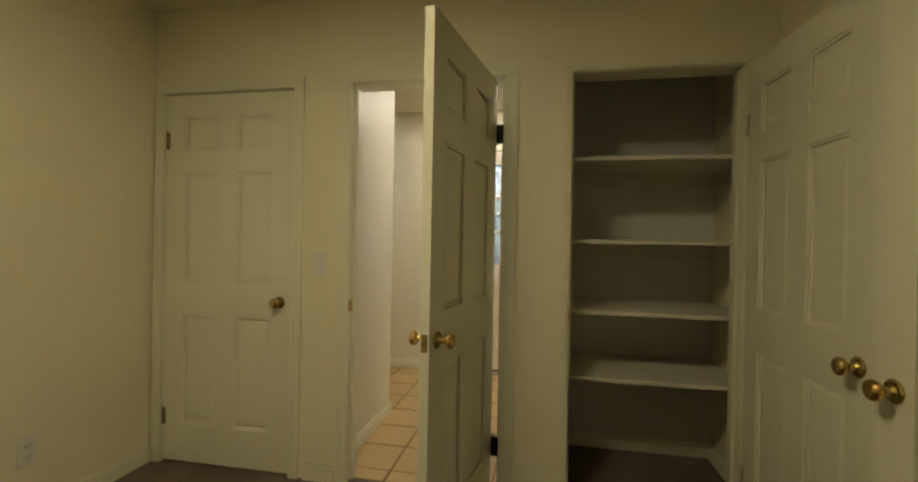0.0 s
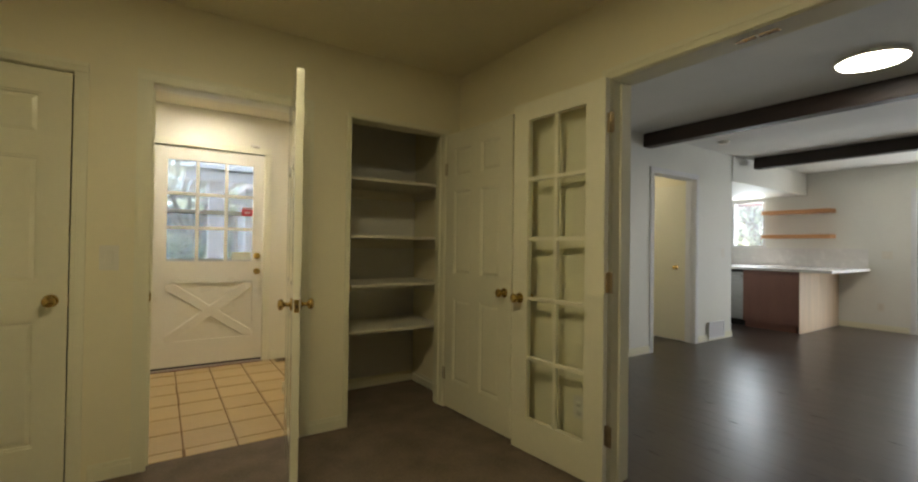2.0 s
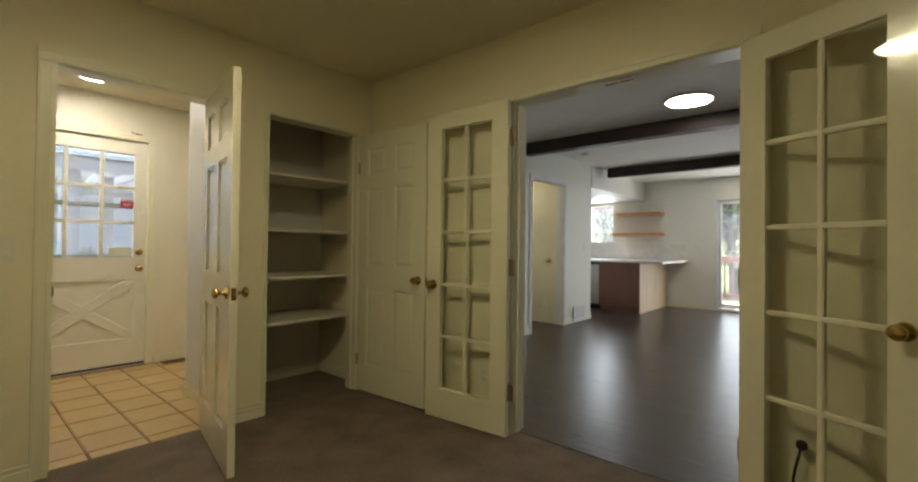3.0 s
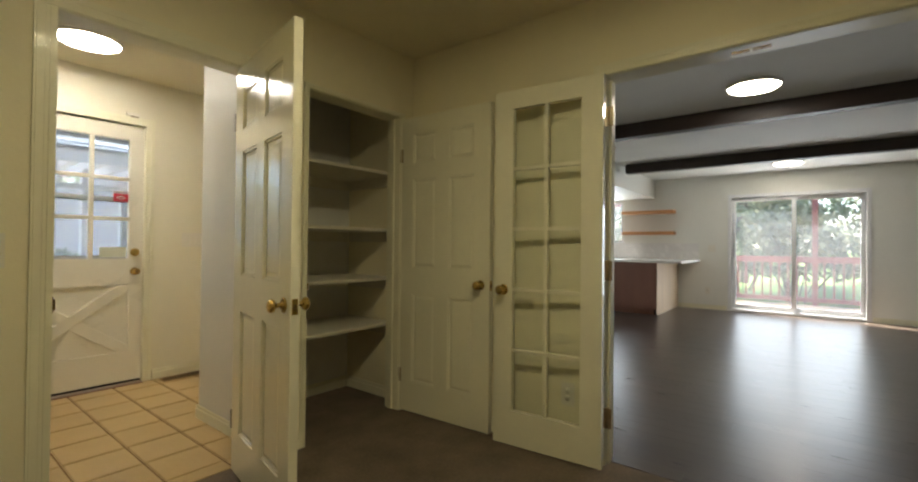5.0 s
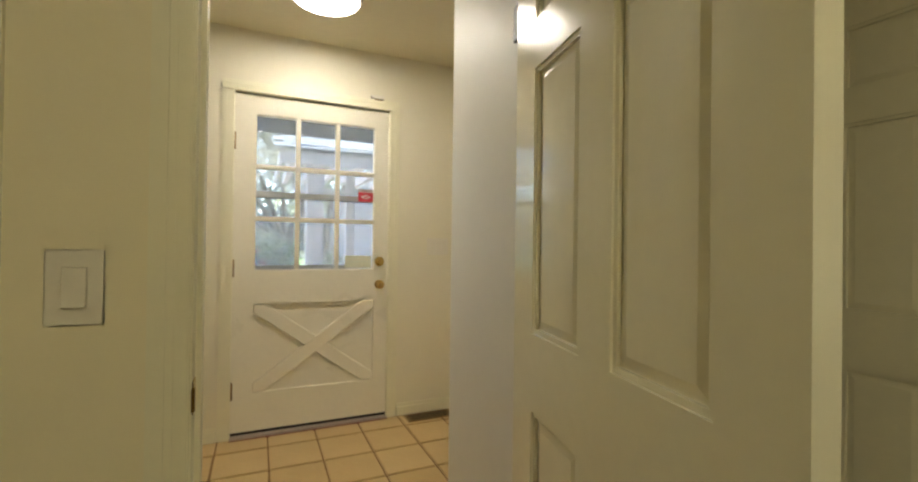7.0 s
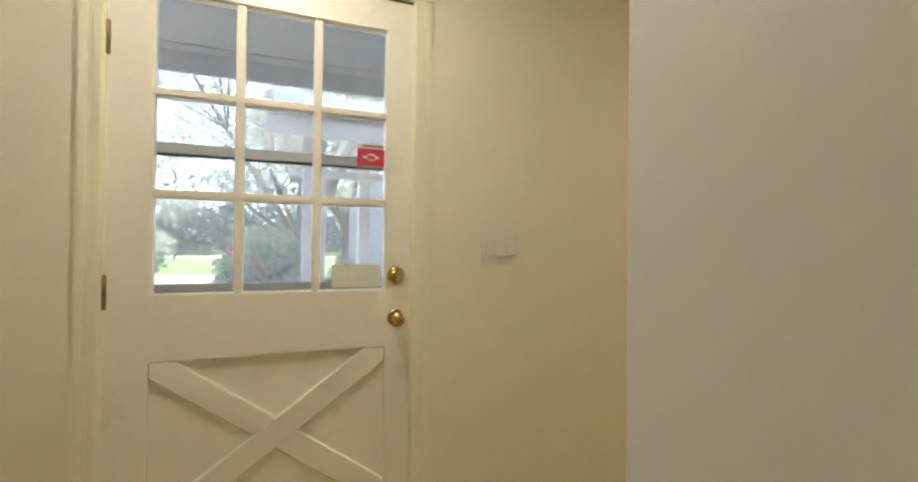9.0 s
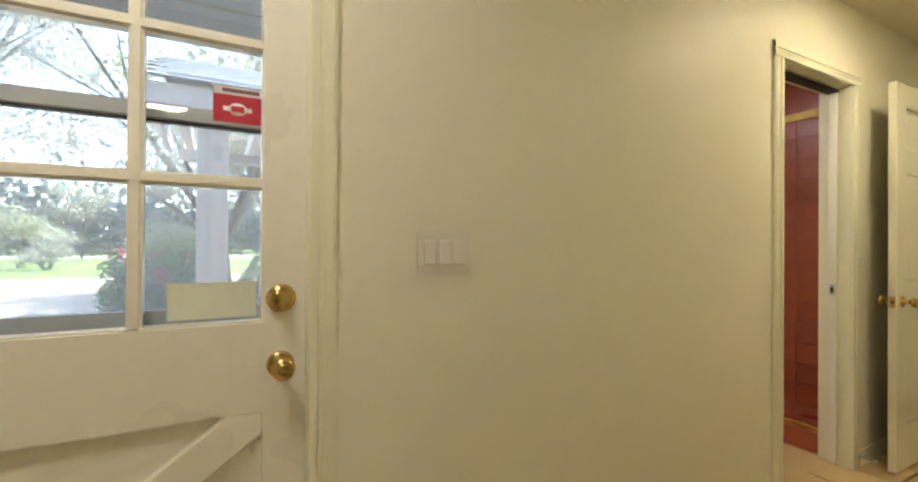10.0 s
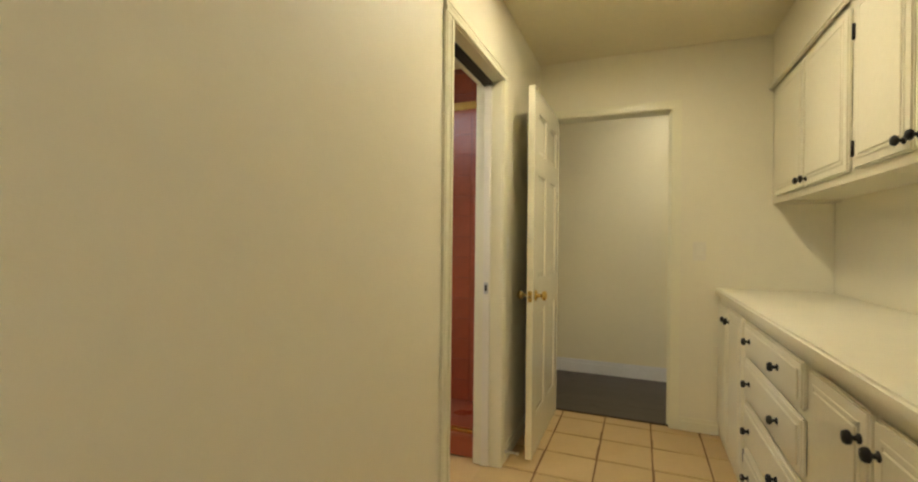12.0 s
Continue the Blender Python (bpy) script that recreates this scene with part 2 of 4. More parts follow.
def wall_y(bm, x0, x1, y0, y1, z1, holes=(), z0=0.0):
    a = y0
    for h0, h1, b, t in sorted(holes):
        if h0 > a:
            box(bm, x0, x1, a, h0, z0, z1)
        if b > z0:
            box(bm, x0, x1, h0, h1, z0, b)
        box(bm, x0, x1, h0, h1, t, z1)
        a = h1
    if y1 > a:
        box(bm, x0, x1, a, y1, z0, z1)
    return bm


# ---- large structure ----
C = 2.47      # ceiling of room and foyer
CL = 2.49     # ceiling of the living room
DOOR_N = (-2.035, -1.266, 0, 2.01)
DOOR_E = (-0.952, -0.182, 0, 2.022)
DOOR_P = (0.13, 0.857, 0, 2.025)

structure("wall_1", wall_x(bmesh.new(), -2.1, 0.985, 2.13, 2.25, C, [DOOR_N, DOOR_E, DOOR_P]), WALL, "cream painted plaster wall with three door openings", "wall")
structure("wall_2", wall_y(bmesh.new(), 0.985, 1.10, -3.2, 3.03, C, [(-0.485, 0.73, 0, 2.045)]), WALL, "cream painted plaster wall with a wide double door opening", "wall")
structure("wall_3", boxes((-2.22, -2.1, -3.2, 2.25, 0, C)), WALL, "cream painted plaster wall of the carpeted room", "wall")
structure("wall_4", boxes((-2.1, 0.985, -3.32, -3.2, 0, C)), WALL, "cream painted plaster wall of the carpeted room", "wall")
structure("ceiling_1", boxes((-2.22, 1.10, -3.32, 3.0, C, C + 0.1)), CEIL, "cream painted ceiling of the carpeted room", "ceiling")
structure("floor_carpet", boxes((-2.1, 1.05, -3.2, 2.19, -0.1, 0), (0.02, 0.985, 2.19, 2.84, -0.1, 0)), CARPET, "brown cut-pile carpet, slightly mottled and worn", "carpet")
# block between pantry and foyer
structure("wall_5", boxes((-0.06, 0.02, 2.25, 3.03, 0, C), (0.02, 0.985, 2.84, 3.03, 0, C)), PARTWALL, "cream painted partition beside the foyer", "wall")
# foyer
FX0 = -2.35
structure("wall_6", wall_x(bmesh.new(), FX0, 3.82, 4.20, 4.34, C, [(-0.99, -0.025, 0, 2.095), (2.07, 2.76, 0, 2.07)]), HALLWALL, "cream foyer wall with front door and pocket door openings", "wall")
structure("wall_7", boxes((FX0, -1.055, 2.25, 3.09, 0, C)), HALLWALL, "cream painted foyer wall beside the doorway", "wall")
structure("wall_8", boxes((FX0 - 0.12, FX0, 3.09, 4.34, 0, C)), HALLWALL, "cream painted foyer end wall", "wall")
structure("wall_9", wall_y(bmesh.new(), 3.70, 3.82, 2.47, 4.20, C, [(3.33, 4.085, 0, 2.075)]), HALLWALL, "cream end wall with an open doorway", "wall")
structure("ceiling_2", boxes((FX0 - 0.12, 3.82, 3.0, 4.34, C, C + 0.1), (1.10, 3.82, 2.47, 3.0, C, C + 0.1)), CEIL, "cream painted foyer ceiling", "ceiling")
floor_tiles = structure("floor_tile_bed", boxes((FX0, 3.74, 2.19, 4.25, -0.1, -0.005)), GROUT, "ochre ceramic floor tiles with brown grout", "tile floor")
# hall behind the end door
structure("wall_10", boxes((4.75, 4.87, 2.47, 5.0, 0, CL), (3.82, 4.75, 5.0, 5.12, 0, CL), (3.70, 3.82, 4.34, 5.12, 0, CL)), WALL, "pale painted hall walls", "wall")
# living room and kitchen
LX = 8.2
structure("wall_17", wall_x(bmesh.new(), 1.10, 3.82, 2.412, 2.47, CL, []), HALLWALL, "cream painted service hall wall behind the cabinets", "wall")
structure("wall_11", wall_x(bmesh.new(), 1.10, 5.65, 2.35, 2.41, CL, [(3.83, 4.72, 0, 2.075)]), WHITEWALL, "white painted living room wall with a door opening", "wall")
structure("wall_12", boxes((5.53, 5.65, 2.47, 4.5, 0, CL)), WHITEWALL, "white painted kitchen side wall", "wall")
structure("wall_13", wall_y(bmesh.new(), LX, LX + 0.14, -3.6, 4.5, CL, [(-0.82, 1.01, 0.02, 2.06), (2.97, 3.52, 1.27, 2.09)]), WHITEWALL, "white wall with sliding glass door and kitchen window", "wall")
structure("wall_14", boxes((1.10, LX + 0.14, -3.72, -3.6, 0, CL), (5.53, LX + 0.14, 4.5, 4.62, 0, CL)), WHITEWALL, "white painted outer walls", "wall")
structure("wall_15", boxes((1.10, 1.115, -3.6, -0.56, 0, CL), (1.10, 1.115, 0.79, 2.35, 0, CL), (1.10, 1.115, -0.56, 0.79, 2.12, CL)), WHITEWALL, "white painted living room face of the dividing wall", "wall")
structure("bulkhead", boxes((5.65, LX, 2.34, 2.46, 2.13, CL), (5.65, LX, 2.46, 4.5, 2.13, 2.2)), WHITEWALL, "white bulkhead and lowered kitchen ceiling", "bulkhead")
structure("ceiling_3", boxes((1.10, LX + 0.14, -3.72, 5.12, CL, CL + 0.1)), CEILW, "white painted living room ceiling", "ceiling")
floor_wood = structure("floor_wood_bed", boxes((1.05, LX + 0.1, -3.6, 2.41, -0.12, -0.004), (3.74, LX + 0.1, 2.41, 5.0, -0.12, -0.004)), PLANKGAP, "dark-stained polished oak strip floor", "wood floor")

# ---- trim ----
def casing_x(name, x0, x1, top, y, out, w=0.065, left=True, right=True, depth=0.12, material=None, jambs=True):
    """Moulded casing round an opening in a wall along x; out is -1 or 1, the side it stands proud of."""
    t = thing(name, "gloss cream moulded door casing", "door casing", kind="structure")
    mt = material or TRIM
    def strip(nm, a0, a1, z0, z1, upright):
        bm = bmesh.new()
        steps = ((0.0, 1.0, 0.012), (0.12, 0.42, 0.0152), (0.5, 0.62, 0.0138), (0.7, 0.95, 0.0165))
        for s0, s1, d in steps:
            if upright == "l":
                b0, b1, c0, c1 = a0 + (a1 - a0) * s0, a0 + (a1 - a0) * s1, z0, z1
            elif upright == "r":
                b0, b1, c0, c1 = a1 - (a1 - a0) * s1, a1 - (a1 - a0) * s0, z0, z1
            else:
                b0, b1, c0, c1 = a0, a1, z1 - (z1 - z0) * s1, z1 - (z1 - z0) * s0
            ya, yb = sorted((y, y + out * d))
            box(bm, b0, b1, ya, yb, c0, c1)
        part(nm, bm, mt, t)
    if left:
        strip("side_casing", x0 - w, x0, 0, top, "l")
    if right:
        strip("side_casing", x1, x1 + w, 0, top, "r")
    strip("head_casing", x0 - (w if left else 0), x1 + (w if right else 0), top, top + w, "h")
    if not jambs:
        return t
    ya, yb = sorted((y + out * 0.002, y - out * (depth + 0.002)))
    part("jamb", boxes((x0 - 0.001, x0 + 0.003, ya, yb, 0, top)), mt, t)
    part("jamb", boxes((x1 - 0.003, x1 + 0.001, ya, yb, 0, top)), mt, t)
    part("head_jamb", boxes((x0 + 0.003, x1 - 0.003, ya, yb, top - 0.003, top + 0.001)), mt, t)
    ym = (ya + yb) / 2
    part("door_stop", boxes((x0 + 0.003, x0 + 0.013, ym - 0.012, ym + 0.028, 0, top - 0.014), (x1 - 0.013, x1 - 0.003, ym - 0.012, ym + 0.028, 0, top - 0.003)), mt, t)
    return t


def rotated(t, m):
    t.matrix_world = m
    return t


def skirting(name, x0, x1, y0, y1, h=0.085, paint=None):
    """Baseboard with a rounded cap; runs along the longer side."""
    t = thing(name, "gloss cream moulded baseboard", "baseboard", kind="structure")
    part("board", bevel(boxes((x0, x1, y0, y1, 0, h * 0.72)), 0.002, 1), paint or TRIM, t)
    dx = 0.005 if x1 - x0 > y1 - y0 else 0
    part("cap", bevel(boxes((x0, x1, y0 + (0.004 if dx else 0), y1 - (0.004 if dx else 0), h * 0.72, h)) if dx else boxes((x0 + 0.004, x1 - 0.004, y0, y1, h * 0.72, h)), 0.0025, 2), paint or TRIM, t)
    return t


casing_x("trim_entry", DOOR_E[0], DOOR_E[1], DOOR_E[3], 2.13, -1)
casing_x("trim_closet", DOOR_N[0], DOOR_N[1], DOOR_N[3], 2.13, -1, w=0.055)
casing_x("trim_pantry", DOOR_P[0], DOOR_P[1], DOOR_P[3], 2.13, -1, w=0.03)
casing_x("trim_entry_back", DOOR_E[0], DOOR_E[1], DOOR_E[3], 2.252, 1, w=0.06, jambs=False)
casing_x("trim_front_door", -0.985, -0.03, 2.09, 4.20, -1, w=0.065, depth=0.14)
casing_x("trim_pocket_door", 2.07, 2.76, 2.05, 4.20, -1, w=0.075, depth=0.14)
# end doorway: casing built along x, then turned so that it lies on the end wall
tr = casing_x("trim_end_door", 0.0, 0.755, 2.07, 0.0, -1, w=0.055)
tr.matrix_world = pose(3.70, 4.085, 0, 0, 0, -90)
tr = casing_x("trim_double_door", 0.0, 1.215, 2.04, 0.0, -1, w=0.06, depth=0.13)
tr.matrix_world = pose(0.985, 0.73, 0, 0, 0, -90)
tr = casing_x("trim_double_door_back", 0.0, 1.215, 2.04, 0.0, -1, w=0.06, jambs=False)
tr.matrix_world = pose(1.118, -0.485, 0, 0, 0, 90)
casing_x("trim_living_door", 3.83, 4.72, 2.07, 2.35, -1, w=0.065, material=WHITEEXT)

skirting("baseboard", -1.185, -1.01, 2.112, 2.13)
skirting("baseboard", -0.12, 0.10, 2.112, 2.13)
skirting("baseboard", -2.1, -2.082, -3.2, 2.11)
skirting("baseboard", 0.967, 0.985, 0.792, 2.11)
skirting("baseboard", 0.967, 0.985, -3.2, -0.55)
skirting("baseboard", -0.075, -0.06, 2.32, 3.03)
skirting("baseboard", -1.055, -1.037, 2.32, 3.09)
skirting("baseboard", -0.075, 1.08, 3.03, 3.045)
skirting("baseboard", FX0, -1.055, 4.182, 4.20)
skirting("baseboard", 0.04, 1.99, 4.182, 4.20)
skirting("baseboard", 2.84, 3.70, 4.182, 4.20)
skirting("baseboard", 3.682, 3.70, 3.05, 3.27)
skirting("baseboard", 0.02, 0.985, 2.825, 2.84)
skirting("baseboard", 0.97, 0.985, 2.25, 2.825)
skirting("baseboard", 4.732, 4.75, 2.47, 5.0, 0.12, WHITEEXT)
skirting("baseboard", 1.12, 3.76, 2.332, 2.35)
skirting("baseboard", 4.79, 5.65, 2.332, 2.35)
skirting("baseboard", LX - 0.018, LX, 1.09, 1.93)
skirting("baseboard", LX - 0.018, LX, -3.6, -0.9)

# ---- doors ----
KNOB = ((0.0, 0.0), (0.028, 0.0), (0.030, 0.003), (0.026, 0.008), (0.011, 0.011), (0.010, 0.030), (0.013, 0.035), (0.023, 0.040), (0.027, 0.048), (0.025, 0.057), (0.016, 0.063), (0.001, 0.065))


def knob(parent, x, z, side, thick, label="polished brass knob"):
    """A door knob on the face at y = 0 (side -1) or y = thick (side 1)."""
    m = pose(x, thick if side > 0 else 0, z, -90 * side, 0, 0)
    k = part("knob", lathe(KNOB[3:], m), BRASS, parent, label)
    part("rose", lathe(((0.001, 0), (0.029, 0), (0.031, 0.003), (0.026, 0.008), (0.001, 0.010)), m), BRASS, k)
    return k


def hinge(parent, z, y, x=0.0, material=OLDBRASS, h=0.09):
    hg = part("hinge", lathe(((0.001, -h / 2), (0.006, -h / 2), (0.006, h / 2), (0.004, h / 2 + 0.006), (0.001, h / 2 + 0.007)), pose(x, y, z), 10), material, parent, "aged brass butt hinge")
    part("hinge_leaf", boxes((x - 0.02, x + 0.02, y - 0.0015, y + 0.0015, z - h / 2, z + h / 2)), material, hg)
    return hg


def six_panel_door(name, label, w, h, m, hinge_y=0.0, knobs=(-1, 1), t=0.035):
    """Hinge line at the origin, leaf along +x, thickness along +y."""
    d = thing(name, label, "door", m, kind="structure")
    st, ml = 0.112, 0.105
    rails = [(0.0, 0.215), (0.81, 0.985), (1.585, 1.69), (h - 0.115, h)]
    z0 = 0.012
    part("stile", boxes((0, st, 0, t, z0, h)), DOORP, d)
    part("stile", boxes((w - st, w, 0, t, z0, h)), DOORP, d)
    cx0, cx1 = (w - ml) / 2, (w + ml) / 2
    for a, b in rails:
        part("rail", boxes((st, w - st, 0, t, max(a, z0), b)), DOORP, d)
    for (a, b), (c, e) in zip(rails, rails[1:]):
        part("mullion", boxes((cx0, cx1, 0, t, b, c)), DOORP, d)
    for (a, b), (c, e) in zip(rails, rails[1:]):
        for p0, p1 in ((st, cx0), (cx1, w - st)):
            pm = bmesh.new()
            box(pm, p0, p1, 0.012, t - 0.012, b, c)
            # raised field on both faces, with sloped margins
            for ya, yb in ((0.012, 0.007), (t - 0.012, t - 0.007)):
                o = [pm.verts.new(q) for q in ((p0 + 0.014, ya, b + 0.014), (p1 - 0.014, ya, b + 0.014), (p1 - 0.014, ya, c - 0.014), (p0 + 0.014, ya, c - 0.014))]
                i = [pm.verts.new(q) for q in ((p0 + 0.032, yb, b + 0.032), (p1 - 0.032, yb, b + 0.032), (p1 - 0.032, yb, c - 0.032), (p0 + 0.032, yb, c - 0.032))]
                pm.faces.new(i)
                for k in range(4):
                    pm.faces.new((o[k], o[(k + 1) % 4], i[(k + 1) % 4], i[k]))
            pn = part("panel", pm, DOORP, d)
            mm = bmesh.new()
            for ya, yb in ((0.0015, 0.012), (t - 0.012, t - 0.0015)):
                wd = 0.011
                box(mm, p0, p0 + wd, ya + 0.003, yb, b, c)
                box(mm, p1 - wd, p1, ya + 0.003, yb, b, c)
                box(mm, p0 + wd, p1 - wd, ya + 0.003, yb, b, b + wd)
                box(mm, p0 + wd, p1 - wd, ya + 0.003, yb, c - wd, c)
            part("panel_moulding", mm, DOORP, pn)
    for s in knobs:
        knob(d, w - 0.062, 0.90, s, t)
    part("latch_plate", bevel(boxes((w - 0.001, w + 0.0015, t / 2 - 0.012, t / 2 + 0.012, 0.868, 0.928)), 0.0005, 1), BRASS, d, "brass latch plate")
    part("latch_bolt", rbox(w, w + 0.008, t / 2 - 0.006, t / 2 + 0.006, 0.888, 0.906, 0.002), OLDBRASS, d)
    for z in (0.25, 1.755):
        hinge(d, z, hinge_y)
    return d


def facing(x, y, x2, y2, z=0.0):
    return pose(x, y, z, 0, 0, math.degrees(math.atan2(y2 - y, x2 - x)))


# closed closet door, its face nearly flush with the wall
six_panel_door("door_closet", "closed cream six-panel door with brass knob", 0.756, 2.003, pose(-2.03, 2.134, 0), 0.0, (-1,))
part("latch_keeper", boxes((0.7565, 0.7605, -0.004, 0.02, 0.875, 0.925)), OLDBRASS, bpy.data.objects["door_closet"], "tarnished brass latch keeper")
six_panel_door("door_entry", "open glossy cream six-panel door to the foyer", 0.743, 2.01, facing(-0.256, 2.165, -0.390, 1.434), 0.0175)
for z in (0.25, 1.755):
    part("hinge_leaf", boxes((-0.040, -0.0005, 0.003, 0.034, z - 0.045, z + 0.045)), BLACK, bpy.data.objects["door_entry"], "dark bronze hinge leaf")
    part("hinge_leaf", boxes((-0.012, -0.004, 0.030, 0.068, z - 0.045, z + 0.045)), BLACK, bpy.data.objects["door_entry"], "dark bronze hinge leaf")
six_panel_door("door_pantry", "open cream six-panel pantry door against the wall", 0.725, 2.01, facing(0.862, 2.122, 0.897, 1.40) , 0.0)
six_panel_door("door_end", "open cream six-panel door against the wall", 0.80, 2.05, facing(3.685, 4.090, 2.87, 4.086), 0.0)


def french_door(name, w, m, st=0.105, h=2.03, t=0.035):
    d = thing(name, "open cream ten-pane glazed french door, folded back to the wall", "french door", m, group="pair of french doors", kind="structure")
    bt, tp, z0 = 0.203, 0.105, 0.012
    for q in ((0, st, 0, t, z0, h), (w - st, w, 0, t, z0, h)):
        part("stile", boxes(q), DOORP, d)
    for q in ((st, w - st, 0, t, z0, bt), (st, w - st, 0, t, h - tp, h)):
        part("rail", boxes(q), DOORP, d)
    mw = 0.022
    rows = 5
    ph = (h - tp - bt) / rows
    cx = w / 2
    mu = part("muntin", bevel(boxes((cx - mw / 2, cx + mw / 2, 0.004, t - 0.004, bt, h - tp)), 0.004, 2), DOORP, d)
    for r in range(1, rows):
        part("muntin", bevel(boxes((st, w - st, 0.005, t - 0.005, bt + r * ph - mw / 2, bt + r * ph + mw / 2)), 0.004, 2), DOORP, d)
    for r in range(rows):
        for a, b in ((st, cx - mw / 2), (cx + mw / 2, w - st)):
            pane("pane", boxes((a, b, t / 2 - 0.0015, t / 2 + 0.0015, bt + r * ph + 0.011, bt + (r + 1) * ph - 0.011)), d)
    for s in (-1, 1):
        knob(d, w - 0.06, 0.89, s, t)
    part("latch_plate", boxes((w - 0.001, w + 0.0015, t / 2 - 0.012, t / 2 + 0.012, 0.87, 0.93)), OLDBRASS, d)
    return d


HINGEB = mat("dull_brass", (0.50, 0.40, 0.26), 0.35, metal=1, vary=0.15, scale=25)
fd1 = french_door("door_french", 0.622, facing(0.938, 0.715, 0.888, 1.327), 0.113)
fd2 = french_door("door_french", 0.60, facing(0.925, -0.475, 0.667, -1.017))
for z in (0.28, 1.02, 1.80):
    hinge(fd1, z, 0.036, -0.030, HINGEB, h=0.10)
    hinge(fd2, z, 0.04, -0.012, h=0.10)

# front door: nine panes above, crossed boards below
def front_door():
    w, t, h = 0.949, 0.045, 2.084
    d = thing("door_front", "closed cream front door, nine panes over a crossbuck panel", "front door", pose(-0.982, 4.213, 0), kind="structure")
    gx0, gx1, gz0, gz1 = 0.117, 0.856, 1.005, 1.968
    px0, px1, pz0, pz1 = 0.105, 0.825, 0.262, 0.80
    for q in ((0, gx0, 0, t, 0.03, h), (gx1, w, 0, t, 0.03, h)):
        part("stile", boxes(q), FDOORP, d)
    for q in ((gx0, gx1, 0, t, 0.03, pz0), (gx0, gx1, 0, t, pz1, gz0), (gx0, gx1, 0, t, gz1, h)):
        part("rail", boxes(q), FDOORP, d)
    part("lower_panel", boxes((gx0, gx1, 0.016, t - 0.016, pz0, pz1)), FDOORP, d)
    # the crossed boards
    dx, dz = gx1 - gx0, pz1 - pz0
    L = math.hypot(dx, dz)
    hw = 0.042
    ax, az = hw * L / dz, hw * L / dx
    part("cross_board", bevel(prism([(gx0, pz0), (gx0 + ax, pz0), (gx1, pz1 - az), (gx1, pz1), (gx1 - ax, pz1), (gx0, pz0 + az)], 0.0005, t - 0.0005), 0.004, 1), FDOORP, d)
    part("cross_board", bevel(prism([(gx1, pz0), (gx1, pz0 + az), (gx0 + ax, pz1), (gx0, pz1), (gx0, pz1 - az), (gx1 - ax, pz0)], 0.0015, t - 0.0015), 0.004, 1), FDOORP, d)
    mw = 0.028
    for i in (1, 2):
        x = gx0 + (gx1 - gx0) * i / 3
        part("muntin", bevel(boxes((x - mw / 2, x + mw / 2, 0.0, t, gz0, gz1)), 0.006, 2), FDOORP, d)
        z = gz0 + (gz1 - gz0) * i / 3
        part("muntin", bevel(boxes((gx0, gx1, 0.001, t - 0.001, z - mw / 2, z + mw / 2)), 0.006, 2), FDOORP, d)
    bd = 0.005
    part("glazing_bead", boxes((gx0, gx0 + bd, 0.006, t - 0.006, gz0, gz1), (gx1 - bd, gx1, 0.006, t - 0.006, gz0, gz1), (gx0 + bd, gx1 - bd, 0.006, t - 0.006, gz0, gz0 + bd), (gx0 + bd, gx1 - bd, 0.006, t - 0.006, gz1 - bd, gz1)), FDOORP, d)
    cw, ch = (gx1 - gx0) / 3, (gz1 - gz0) / 3
    for i in range(3):
        for j in range(3):
            pane("pane", boxes((gx0 + i * cw + 0.01, gx0 + (i + 1) * cw - 0.01, 0.021, 0.024, gz0 + j * ch + 0.01, gz0 + (j + 1) * ch - 0.01)), d)
    k = knob(d, w - 0.055, 0.905, -1, t)
    part("knob_core", lathe(((0.001, 0.062), (0.013, 0.063), (0.012, 0.067), (0.001, 0.067)), pose(w - 0.055, 0, 0.905, 90, 0, 0)), OLDBRASS, k)
    part("turn_button", rbox(w - 0.064, w - 0.046, -0.074, -0.066, 0.902, 0.908, 0.002), BRASS, k)
    m = pose(w - 0.055, 0, 1.06, 90, 0, 0)
    b = part("deadbolt", lathe(((0.001, 0), (0.032, 0), (0.033, 0.006), (0.024, 0.013), (0.020, 0.015), (0.001, 0.016)), m), BRASS, d, "brass deadbolt with thumb turn")
    part("thumb_turn", rbox(w - 0.063, w - 0.047, -0.036, -0.012, 1.038, 1.082, 0.004), BRASS, b)
    for z in (0.28, 1.02, 1.79):
        hg = part("hinge", lathe(((0.001, -0.05), (0.007, -0.05), (0.007, 0.05), (0.001, 0.056)), pose(0.003, -0.007, z), 10), OLDBRASS, d, "tarnished brass hinge")
    part("door_sweep", boxes((0, w, 0.0, t, 0.012, 0.03)), DARK, d, "dark rubber sweep")
    part("paper_note", boxes((gx1 - 0.19, gx1 - 0.014, 0.017, 0.019, gz0 + 0.014, gz0 + 0.095)), PAPER, d, "pale paper label on the glass")
    s = part("sticker", boxes((gx1 + 0.009 - 0.115, gx1 + 0.009 - 0.016, 0.017, 0.019, 1.4640, 1.5270)), REDSTK, d, "red and white sticker on the glass")
    part("sticker_header", boxes((gx1 + 0.009 - 0.115, gx1 + 0.009 - 0.016, 0.017, 0.019, 1.5275, 1.5470)), WHITESTK, s)
    part("sticker_emblem", lathe(((0.001, 0), (0.019, 0), (0.019, 0.0015), (0.001, 0.0015)), pose(gx1 + 0.009 - 0.065, 0.0165, 1.4950, 90, 0, 0) @ Matrix.Diagonal((1, 0.75, 1, 1)), 20), WHITESTK, s)
